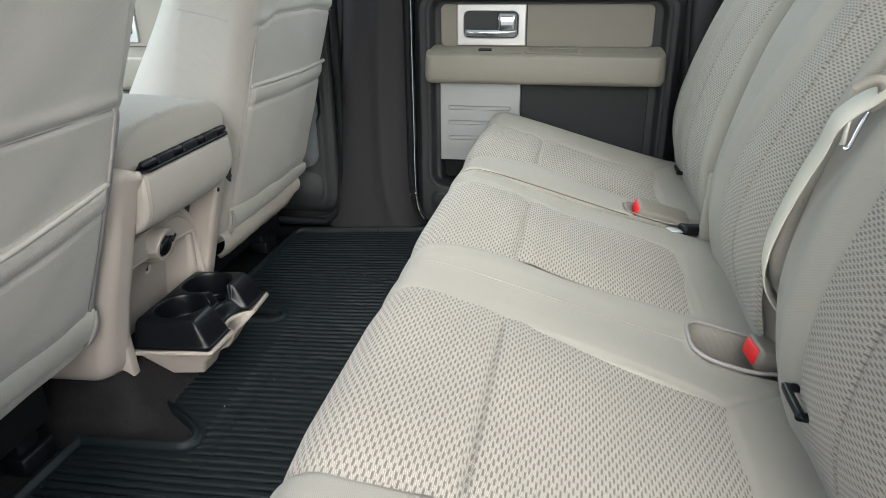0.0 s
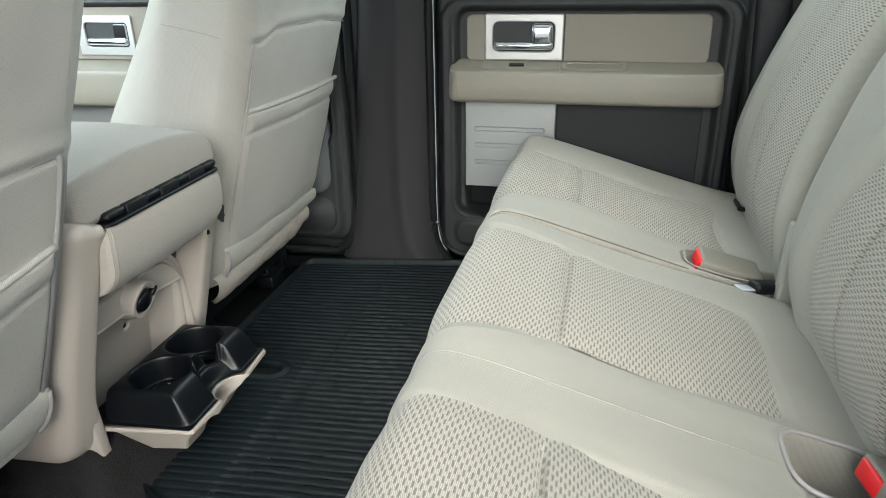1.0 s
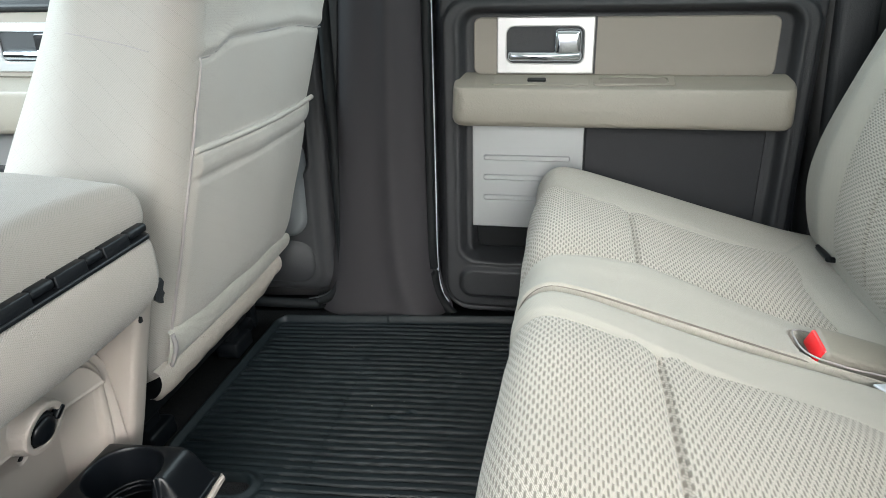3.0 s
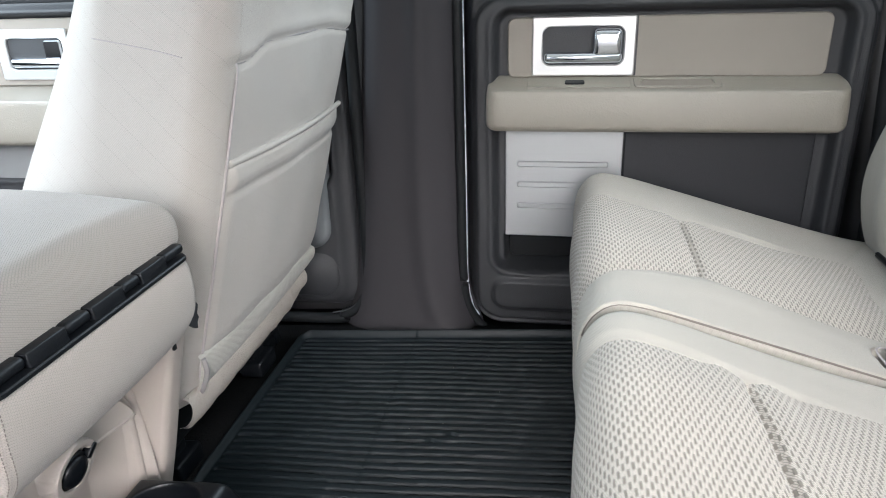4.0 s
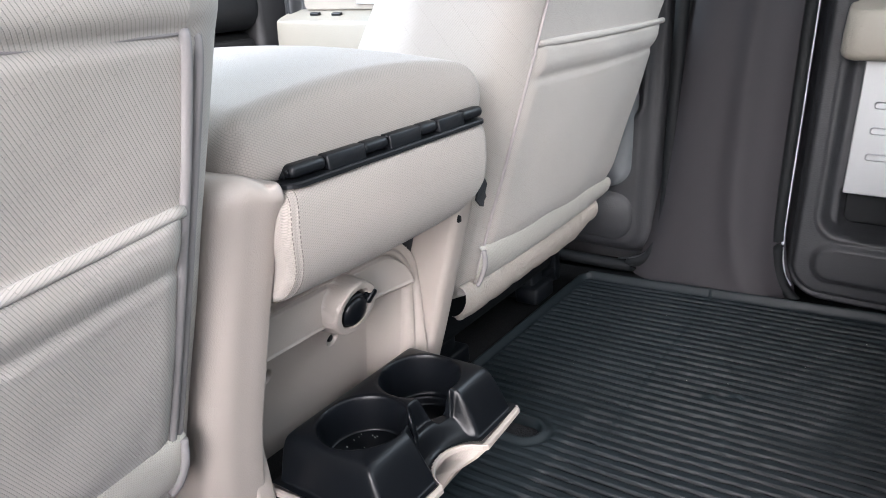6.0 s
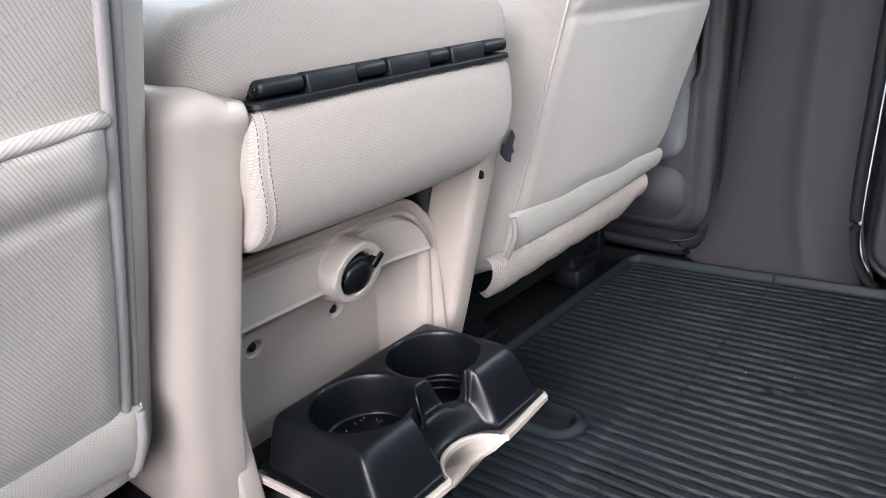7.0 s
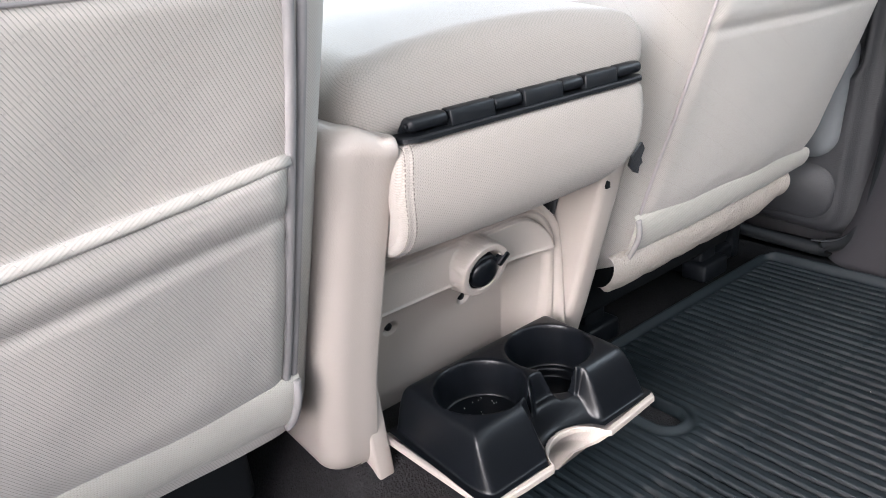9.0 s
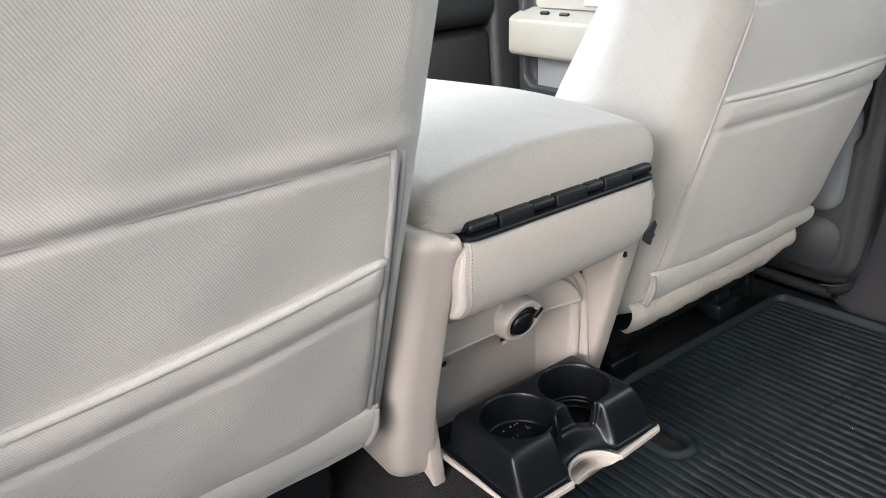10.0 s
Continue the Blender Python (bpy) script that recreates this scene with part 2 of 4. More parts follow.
def tube(name, pts, r, mat, parent=None, label="", n=40, sides=8, smoothline=True, flat=1.0, up=(0, 0, 1), closed=False):
    """A rod along a line; flat squeezes it across 'up'."""
    P = curve_points(pts, n) if smoothline else np.array(pts, float)
    T = np.gradient(P, axis=0)
    T /= np.linalg.norm(T, axis=1)[:, None]
    A = np.cross(T, np.array(up, float))
    A /= np.maximum(np.linalg.norm(A, axis=1), 1e-9)[:, None]
    B = np.cross(A, T)
    ang = np.linspace(0, 2 * np.pi, sides, endpoint=False)
    ring = P[:, None, :] + r * (np.cos(ang)[None, :, None] * A[:, None, :] + flat * np.sin(ang)[None, :, None] * B[:, None, :])
    if not closed:
        ring = np.concatenate([P[:1, None, :].repeat(sides, 1), ring, P[-1:, None, :].repeat(sides, 1)])
    run = np.concatenate([[0], np.cumsum(np.linalg.norm(np.diff(ring[:, 0], axis=0), axis=1))])
    U, V = np.meshgrid(ang * r, run)
    return sheet(name, ring[..., 0], ring[..., 1], ring[..., 2], mat, parent, label, uv=(U, V), wrap=True)


def ribbon(name, pts, width, thick, side, mat, parent=None, label="", n=50):
    """A flat strap along a line; side is the direction across it."""
    P = curve_points(pts, n)
    S = np.array(side, float)
    S = S / np.linalg.norm(S)
    T = np.gradient(P, axis=0)
    T /= np.linalg.norm(T, axis=1)[:, None]
    N = np.cross(T, S)
    N /= np.linalg.norm(N, axis=1)[:, None]
    w, h = width / 2, thick / 2
    ring = np.stack([P + S * w * a + N * h * b for a, b in ((-1, -0.5), (-0.97, 1), (0.97, 1), (1, -0.5), (0.97, -1), (-0.97, -1))], 1)
    return sheet(name, ring[..., 0], ring[..., 1], ring[..., 2], mat, parent, label, wrap=True)


def rounded(x0, x1, z0, z1, r, n=6):
    out = []
    for cx, cz, a in ((x1 - r, z1 - r, 0), (x0 + r, z1 - r, 90), (x0 + r, z0 + r, 180), (x1 - r, z0 + r, 270)):
        for k in range(n + 1):
            t = radians(a + 90 * k / n)
            out.append((cx + r * math.cos(t), cz + r * math.sin(t)))
    return out


def slab(name, outline, h0, h1, mat, parent, m, bev=0.002, label="", hole=None, smooth=False):
    """A plate with a given outline (u, v) from depth h0 to h1, placed by m as (u, -h, v); hole: an inner outline of equal length."""
    bm = bmesh.new()
    o = np.array(outline)

    def off(c, d):
        t = np.roll(c, -1, 0) - np.roll(c, 1, 0)
        t /= np.maximum(np.linalg.norm(t, axis=1), 1e-9)[:, None]
        return c - d * np.stack([t[:, 1], -t[:, 0]], -1)

    def ring(c, h):
        return [bm.verts.new((u, -h, v)) for u, v in c]

    rings = [ring(o, h0), ring(o, h1 - bev), ring(off(o, bev), h1)]
    if hole is not None:
        hh = np.array(hole)
        rings += [ring(off(hh, -bev), h1), ring(hh, h1 - bev), ring(hh, h0)]
    n = len(o)
    for a, b in zip(rings, rings[1:]):
        for k in range(n):
            bm.faces.new((a[k], a[(k + 1) % n], b[(k + 1) % n], b[k]))
    if hole is None:
        bm.faces.new(rings[2])
    bmesh.ops.transform(bm, matrix=m, verts=bm.verts[:])
    bmesh.ops.recalc_face_normals(bm, faces=bm.faces[:])
    ob = part(name, bm, mat, parent, label, smooth)
    return ob


# ---- setting: ground, cab floor, shell ----
# Unseen ground in an assumed pale tone, to bounce light into the cab.
rbox("ground", (-60, -60, -0.80), (60, 60, -0.72), 0.0, PALE_GROUND)
tagged(bpy.data.objects["ground"], "unseen pale ground under the truck, bouncing light into the cab", "ground", kind="structure")

def blunt(a, b, k=0.014):
    """A rounded maximum of two distances."""
    h = np.maximum(k - np.abs(a - b), 0) / k
    return np.maximum(a, b) + h * h * k / 4


def outline_in(X, Y):
    """Distance from the mat's edge, negative on the mat."""
    d = rr(X, Y, 0.004, 0.86, -0.79, 0.728, 0.03)
    d = np.maximum(d, -rr(X, Y, -0.25, 0.085, -0.150, 0.155, 0.02))
    # a hooked cut-out on the near side of the console, a plain round-ended slot on the far side
    y, tip = -Y, 0.212
    cut = blunt(y - 0.238, (X - tip) * 0.573 - (y - 0.216) * 0.82)
    cut = blunt(cut, X - tip + 0.004, 0.03)
    d = np.maximum(d, -np.maximum(cut, 0.13 - y - 10 * np.maximum(0, 0.0 - X)))
    d = np.maximum(d, -rr(X, Y, -0.20, 0.180, 0.182, 0.216, 0.016))
    return d


def floor_mat():
    xs = np.concatenate([np.arange(-0.02, 0.26, 0.0025), np.arange(0.26, 0.60, 0.006), np.arange(0.60, 0.90, 0.02)])
    ys = np.arange(-0.80, 0.742, 0.0016)
    X, Y = np.meshgrid(xs, ys)
    d = outline_in(X, Y)
    pitch = 0.0165
    wander = 0.004 * np.sin(X * 7 + 0.6) * np.sin(Y * 6 + 0.5) + 0.0012 * np.sin(X * 19 + Y * 8)
    ph = np.abs(((Y + wander) / pitch) % 1 - 0.5) * 2
    groove = ss(0.56, 0.76, ph)
    flap = ss(0.235, 0.215, X) * ss(0.30, 0.27, np.abs(Y))
    ribbed = ss(-0.020, -0.027, d)
    Z = -0.0095 * groove * ribbed * (1 - 0.75 * flap)
    calm = ss(0.26, 0.23, X) * ss(0.12, 0.15, Y) * ss(0.29, 0.25, Y)
    Z = Z + (0.007 - 0.0045 * calm) * np.exp(-((d + 0.0075) / 0.0048) ** 2) - 0.003 * np.exp(-((d + 0.018) / 0.005) ** 2)
    Z = Z + 0.012 * ss(0.712, 0.735, Y) + 0.002 * np.sin(X * 7 + 1) * np.sin(Y * 6)
    # two nicks in the ribs
    for nx, ny in ((0.354, 0.384), (0.384, 0.401)):
        Z = np.maximum(Z, 0.003 - 0.006 * (((X - nx) / 0.009) ** 2 + ((Y - ny) / 0.008) ** 2))
    Z = Z - 0.05 * ss(-0.006, 0.006, d)
    ob = sheet("floor_mat", X, Y, Z, RUBBER)
    tagged(ob, "black ribbed rubber floor mat with raised rim, a little dusty", "floor mat")


floor_mat()
rbox("floor", (-1.35, -0.86, -0.10), (1.6, 0.86, -0.011), 0.0, CARPET)
tagged(bpy.data.objects["floor"], "dark brown cut-pile carpet on the cab floor", "carpet", kind="structure")


def tunnel():
    """Carpeted hump over the gearbox, under the console."""
    X, Y = np.meshgrid(np.arange(-1.2, 0.24, 0.008), np.arange(-0.32, 0.26, 0.008))
    Z = -0.012 + 0.088 * ss(0.235, 0.165, -Y) * ss(0.185, 0.150, Y) * ss(0.135, 0.055, X) + 0.0015 * np.sin(X * 40) * np.sin(Y * 33)
    Z = Z - 0.006 * ss(0.135, 0.16, X) - 0.006 * ss(0.235, 0.26, -Y)
    tagged(sheet("floor_hump", X, Y, Z, CARPET), "dark brown carpeted hump under the console", "carpet", kind="structure")


tunnel()


TILT = 3.4
DOOR = Matrix.Translation((0.39, 0.79, 0)) @ pose(0, 0, 0, 0, TILT, 0)


def laid(m, U, H, V):
    """World arrays of door-local points (along, depth towards the cabin, up)."""
    a = np.array(m)
    x = a[0, 0] * U - a[0, 1] * H + a[0, 2] * V + a[0, 3]
    y = a[1, 0] * U - a[1, 1] * H + a[1, 2] * V + a[1, 3]
    z = a[2, 0] * U - a[2, 1] * H + a[2, 2] * V + a[2, 3]
    return x, y, z


def door_panel(name, m, u0, u1, top, recess, ring, bottom, grain, label, pocket=None, cell=0.0032, rim=1.0):
    root = thing(name, m.translation, label, "door", "structure")
    us = np.arange(u0 - 0.012, u1 + 0.0121, cell)
    vs = np.arange(bottom - 0.012, top + 0.0001, cell)
    U, V = np.meshgrid(us, vs)
    dd = rr(U, V, u0, u1, bottom, top + 0.4, 0.075)
    dr = rr(U, V, *ring, 0.05)
    di = rr(U, V, *recess, 0.035)
    H = 0.006 + 0.014 * ss(0.003, -0.006 / rim, dr) - 0.004 * (rim >= 1) * np.exp(-((dr - 0.005) / 0.003) ** 2)
    H = H - 0.026 * ss(0.002, -0.010, di) + 0.0025 * np.exp(-((di - 0.006) / 0.004) ** 2)
    low = rr(U, V, ring[0] + 0.03, ring[1] - 0.03, ring[2] + 0.025, recess[2] - 0.012, 0.03)
    H = H + 0.010 * rim * ss(0.003, -0.010 / rim, low)
    if pocket:
        H = H - 0.052 * ss(0.002, -0.010, rr(U, V, *pocket, 0.02) + 0.006 * np.sin(U * 38.0 + 0.8) * ss(pocket[3], pocket[2], V))
    H = H - 0.06 * ss(-0.022, 0.006, dd)
    H = H - 0.012 * ss(top - 0.03, top, V)
    x, y, z = laid(m, U, H, V)
    sheet("trim_panel", x, y, z, grain, root, "grained charcoal plastic trim panel", flip=True)
    return root


def arm_moulding(root, m, x0, x1, z0, z1, deep):
    """An armrest: rounded ends in plan, flat face, top rising towards the door."""
    o = np.array(rounded(x0, x1, -0.02, deep, 0.028, 9))
    t = np.roll(o, -1, 0) - np.roll(o, 1, 0)
    t /= np.linalg.norm(t, axis=1)[:, None]
    nrm = np.stack([t[:, 1], -t[:, 0]], -1)
    bm = bmesh.new()
    rings = []
    steps = [(z0, 0.016), (z0 + 0.002, 0.008), (z0 + 0.007, 0.0025), (z0 + 0.014, 0.0), (z0 + 0.04, 0.0005), (z1 - 0.012, 0.002), (z1 - 0.005, 0.0028), (z1 - 0.002, 0.0042), (z1 - 0.0005, 0.0065), (z1, 0.0095)]
    for z, inset in steps:
        c = o - nrm * inset
        rise = 0.33 * float(ss(z0 + 0.03, z1 - 0.004, z))
        rings.append([bm.verts.new((u, -v, z + rise * max(0.0, deep - 0.012 - v) * (1 if z > z0 + 0.03 else 0))) for u, v in c])
    n = len(o)
    for a, b in zip(rings, rings[1:]):
        for k in range(n):
            bm.faces.new((a[k], a[(k + 1) % n], b[(k + 1) % n], b[k]))
    bm.faces.new(rings[-1]), bm.faces.new(rings[0])
    bmesh.ops.transform(bm, matrix=m, verts=bm.verts[:])
    bmesh.ops.recalc_face_normals(bm, faces=bm.faces[:])
    return part("armrest", bm, ARM, root, "moulded beige vinyl armrest")


def rear_door():
    root = door_panel("door_1", DOOR, -0.034, 0.668, 0.70, (0.022, 0.612, 0.120, 0.616), (-0.012, 0.643, 0.012, 0.634), -0.022, CHARCOAL,
                      "closed rear cab door with charcoal trim and beige armrest", pocket=(0.04, 0.60, 0.122, 0.204))
    slab("upper_insert", rounded(0.047, 0.582, 0.497, 0.600, 0.014), -0.006, 0.003, TAUPE, root, DOOR, 0.002, "taupe cloth-covered insert panel")
    bz = slab("handle_bezel", rounded(0.091, 0.268, 0.500, 0.601, 0.003), 0.0, 0.008, SILVER, root, DOOR, 0.002, "satin silver handle bezel",
              hole=rounded(0.109, 0.249, 0.519, 0.584, 0.014))
    slab("handle_recess", rounded(0.108, 0.250, 0.518, 0.585, 0.014), -0.03, 0.0035, CHARCOAL, bz, DOOR, 0.001, "dark handle cup")
    rbox("lock_button", (0.196, -0.014, 0.532), (0.245, 0.006, 0.581), 0.009, CHROME, bz, "chrome end of the handle", 6, lambda x, y, z: (x, y - 0.005 * math.sin((z - 0.532) * 60), z), 300, DOOR)
    slab("pull_lever", rounded(0.112, 0.246, 0.523, 0.541, 0.007), 0.0, 0.016, CHROME, bz, DOOR, 0.005, "polished chrome pull lever", smooth=True)
    slab("insert_joint", rounded(0.268, 0.2715, 0.500, 0.600, 0.001), 0.0, 0.0035, DARK, root, DOOR, 0.0004)

    a = arm_moulding(root, DOOR, 0.010, 0.617, 0.408, 0.482, 0.060)
    deck = DOOR @ Matrix.Translation((0, -0.004, 0.4972)) @ pose(0, 0, 0, 18 - 90, 0, 0)
    slab("switch_plate", rounded(0.085, 0.262, -0.040, -0.004, 0.003), -0.004, 0.0012, ARM, a, deck, 0.0006)
    slab("window_switch", rounded(0.150, 0.184, -0.030, -0.018, 0.003), -0.004, 0.0042, HINGE, a, deck, 0.001, "small dark window switch")
    slab("grip_rim", rounded(0.268, 0.412, -0.040, -0.003, 0.008), -0.004, 0.0022, ARM, a, deck, 0.001, hole=rounded(0.280, 0.400, -0.034, -0.010, 0.007))
    slab("grip_well", rounded(0.281, 0.399, -0.033, -0.011, 0.007), -0.004, 0.0006, TAUPE, a, deck, 0.0002)
    al = slab("kick_plate", rounded(0.044, 0.259, 0.192, 0.415, 0.002), -0.006, 0.004, ALU, root, DOOR, 0.0015, "brushed silver metal plate with three pressed ribs")
    for zz in (0.337, 0.297, 0.255):
        slab("pressed_rib", rounded(0.066, 0.235, zz - 0.006, zz + 0.006, 0.005), 0.003, 0.0062, ALU, al, DOOR, 0.0022)
    slab("lower_insert", rounded(0.2615, 0.585, 0.19, 0.415, 0.004), -0.006, 0.001, INSERT, root, DOOR, 0.002, "dark grained lower insert")
    # Black plate set into the pocket to deepen its shade.
    slab("pocket_shade", rounded(0.046, 0.594, 0.128, 0.199, 0.016), -0.060, -0.042, SEAL, root, DOOR, 0.004, "black plate standing in for the shade inside the door pocket")
    # window above the trim
    rbox("belt_rail", (-0.034, -0.01, 0.69), (0.668, 0.10, 0.735), 0.01, CHARCOAL, root, "", 2, None, 0, DOOR)
    rbox("window_frame", (-0.034, 0.03, 0.735), (0.006, 0.09, 1.12), 0.008, DARK, root, "", 2, None, 0, DOOR)
    rbox("window_frame", (0.628, 0.03, 0.735), (0.668, 0.09, 1.12), 0.008, DARK, root, "", 2, None, 0, DOOR)
    rbox("outer_skin", (-0.034, 0.07, -0.05), (0.668, 0.10, 0.69), 0.005, DARK, root, "", 2, None, 0, DOOR)
    tube("door_seal", [tuple((DOOR @ Vector(p))) for p in ((-0.043, -0.004, 1.1), (-0.043, -0.004, 0.6), (-0.043, -0.004, 0.3), (-0.042, -0.004, 0.10), (-0.028, -0.004, 0.02), (0.02, -0.004, -0.028), (0.10, -0.004, -0.036), (0.66, -0.004, -0.036))],
         0.010, SEAL, root, "black rubber door seal", 90, 10)
    tube("paint_edge", [tuple((DOOR @ Vector(p))) for p in ((-0.0345, 0.002, 1.1), (-0.0345, 0.002, 0.6), (-0.0345, 0.002, 0.3), (-0.0345, 0.004, 0.10), (-0.026, 0.004, 0.035), (-0.012, 0.006, 0.006))],
         0.0028, PAINT, root, "thin pale painted door edge", 60, 8)
    return root


rear_door()


def b_pillar():
    zs = np.concatenate([[-0.04], np.linspace(-0.012, 0.12, 18), np.linspace(0.14, 1.16, 40)])
    us = np.linspace(0, 1, 40)
    S, Zz = np.meshgrid(us, zs)
    left = 0.113 + 0.150 * Zz - 0.03 * np.exp(-np.maximum(Zz, 0) / 0.05)
    right = 0.352 + 0.055 * Zz + 0.035 * np.exp(-np.maximum(Zz, 0) / 0.06)
    flare = 0.055 * np.exp(-np.maximum(Zz, 0) / 0.10) 
    X = left + (right - left) * S
    bulge = (1 - np.abs(2 * S - 1) ** 4)
    ridge = 0.012 * np.exp(-((S - 0.62 - 0.18 * np.exp(-Zz / 0.12)) / 0.10) ** 2)
    Y = 0.80 - 0.045 * bulge - ridge - flare * 0.35 * ss(0.2, 0.7, S) * ss(1.0, 0.85, S)
    tagged(sheet("trim", X, Y, Zz, PILLAR, uv=(X, Zz)), "brown-charcoal plastic trim of the centre pillar", "pillar trim", kind="structure")
    rbox("pillar_core", (0.12, 0.815, -0.05), (0.345, 0.90, 1.16), 0.01, DARK)
    tagged(bpy.data.objects["pillar_core"], "dark steel core of the centre pillar", "pillar", kind="structure")
    rbox("sill", (-0.9, 0.735, -0.06), (1.2, 0.90, -0.022), 0.012, DARK)
    tagged(bpy.data.objects["sill"], "dark plastic door sill along the floor", "sill", kind="structure")


b_pillar()

FDOOR = Matrix.Translation((0.15, 0.80, 0)) @ pose(0, 0, 0, 0, TILT, 0)


def front_door():
    m = FDOOR
    root = door_panel("door_2", m, -1.02, -0.012, 0.72, (-0.96, -0.062, 0.300, 0.640), (-0.99, -0.045, 0.03, 0.66), 0.012, CHARCOAL,
                      "closed front passenger door with charcoal trim", cell=0.005, rim=0.3)
    slab("speaker_panel", rounded(-0.55, -0.060, 0.048, 0.164, 0.05), 0.0, 0.026, CHARCOAL, root, m, 0.012, "dark map pocket", smooth=True)
    # Paler plate: light on the pocket's lip, put into the colour.
    slab("lit_lip", rounded(-0.32, -0.074, 0.166, 0.385, 0.045), 0.0, 0.034, LIT_LIP_GREY, root, m, 0.010, "grey panel standing in for the lit lip of the door pocket", smooth=True)
    rbox("lower_panel", (-0.92, -0.012, 0.25), (-0.30, 0.01, 0.42), 0.006, ALU, root, "pale grey lower panel", 2, None, 0, m)
    slab("upper_insert", rounded(-0.93, -0.09, 0.50, 0.632, 0.014), 0.0, 0.006, TAUPE, root, m, 0.002, "taupe cloth-covered insert panel")
    bz = slab("handle_bezel", rounded(-0.755, -0.590, 0.512, 0.612, 0.004), 0.0, 0.012, SILVER, root, m, 0.002, "satin silver handle bezel",
              hole=rounded(-0.732, -0.605, 0.533, 0.594, 0.010))
    slab("handle_recess", rounded(-0.735, -0.603, 0.530, 0.596, 0.010), -0.02, 0.0065, CHARCOAL, bz, m, 0.001)
    slab("pull_lever", rounded(-0.728, -0.608, 0.537, 0.556, 0.007), 0.0, 0.017, CHROME, bz, m, 0.005, "polished chrome pull lever", smooth=True)
    slab("lock_button", rounded(-0.648, -0.608, 0.552, 0.590, 0.006), 0.0, 0.012, CHROME, bz, m, 0.003)

    a = arm_moulding(root, m, -0.985, -0.075, 0.385, 0.480, 0.070)
    tilt = m @ Matrix.Translation((0, -0.004, 0.4985)) @ pose(0, 0, 0, 18 - 90, 0, 0)
    slab("window_switch", rounded(-0.885, -0.855, -0.032, -0.022, 0.003), 0.0, 0.006, HINGE, a, tilt, 0.001, "small dark window switch")
    slab("window_switch", rounded(-0.815, -0.785, -0.032, -0.022, 0.003), 0.0, 0.005, HINGE, a, tilt, 0.001)
    rbox("belt_rail", (-1.02, -0.01, 0.655), (-0.012, 0.10, 0.755), 0.014, CHARCOAL, root, "", 3, None, 0, m)
    rbox("outer_skin", (-1.02, 0.07, -0.05), (-0.012, 0.10, 0.69), 0.005, DARK, root, "", 2, None, 0, m)
    rbox("window_frame", (-0.05, 0.03, 0.755), (-0.012, 0.09, 1.12), 0.008, DARK, root, "", 2, None, 0, m)
    tube("door_seal", [tuple(m @ Vector(p)) for p in ((-0.004, -0.012, 1.0), (-0.004, -0.012, 0.5), (-0.004, -0.012, 0.16), (-0.016, -0.012, 0.055), (-0.06, -0.012, 0.012), (-0.16, -0.012, -0.004), (-0.95, -0.012, -0.004))],
         0.012, SEAL, root, "black rubber door seal", 90, 10)
    tube("paint_edge", [tuple(m @ Vector(p)) for p in ((-0.022, -0.016, 0.052), (-0.05, -0.018, 0.026), (-0.09, -0.018, 0.014))], 0.0018, CHARCOAL, root, "moulded door corner", 16, 8)


front_door()


def shell():
    rbox("ceiling", (-0.55, -0.80, 1.16), (1.75, 0.95, 1.22), 0.02, LINER)
    tagged(bpy.data.objects["ceiling"], "pale cloth headliner under the roof", "headliner", kind="structure")
    rbox("wall_east", (1.42, -0.86, -0.72), (1.50, 0.86, 0.74), 0.02, DARK)
    rbox("wall_quarter", (1.075, 0.80, -0.06), (1.75, 0.90, 0.74), 0.02, DARK)
    rbox("wall_quarter_near", (1.10, -0.90, -0.06), (1.75, -0.80, 0.74), 0.02, DARK)
    rbox("wall_pillar_rear", (1.09, 0.78, 0.0), (1.16, 0.88, 1.16), 0.015, CHARCOAL)
    rbox("wall_front", (-1.40, -0.86, -0.72), (-1.28, 0.86, 0.62), 0.02, DARK)
    rbox("wall_front_near", (-1.3, -0.90, -0.06), (0.15, -0.80, 0.70), 0.02, CHARCOAL)
    rbox("wall_pillar_near", (0.13, -0.90, -0.06), (0.30, -0.79, 1.16), 0.02, PILLAR)
    rbox("wall_cowl", (-1.42, 0.74, -0.72), (-0.86, 0.90, 0.76), 0.02, DARK)
    # Unseen header, added to cut steep sky light through the door opening.
    rbox("wall_header_near", (0.28, -0.88, 1.02), (1.12, -0.76, 1.22), 0.02, LINER)
    rbox("wall_rocker", (-1.40, 0.86, -0.72), (1.75, 0.90, -0.05), 0.01, DARK)
    rbox("wall_rocker_near", (-1.40, -0.90, -0.72), (1.75, -0.86, -0.05), 0.01, DARK)
    rbox("wall_open_door", (-0.07, -0.80, -0.10), (0.07, 0.0, 0.72), 0.03, CHARCOAL, m=pose(0.19, -0.86, 0, 0, 0, -14))
    for nm, lab in (("wall_cowl", "dark side of the footwell"), ("wall_rocker", "dark rocker panel under the far doors"), ("wall_rocker_near", "dark rocker panel under the open door"), ("wall_header_near", "unseen headliner trim over the open door, added to hold back sky light"), ("wall_open_door", "rear door swung open beside the cab"), ("wall_east", "dark rear wall of the cab"), ("wall_quarter", "dark quarter panel behind the rear door"), ("wall_quarter_near", "dark quarter panel beside the seat"),
                    ("wall_pillar_rear", "charcoal trim of the rear pillar"), ("wall_front", "firewall behind the dashboard"),
                    ("wall_front_near", "closed front driver door"), ("wall_pillar_near", "trim of the near centre pillar")):
        tagged(bpy.data.objects[nm], lab, "wall", kind="structure")


shell()


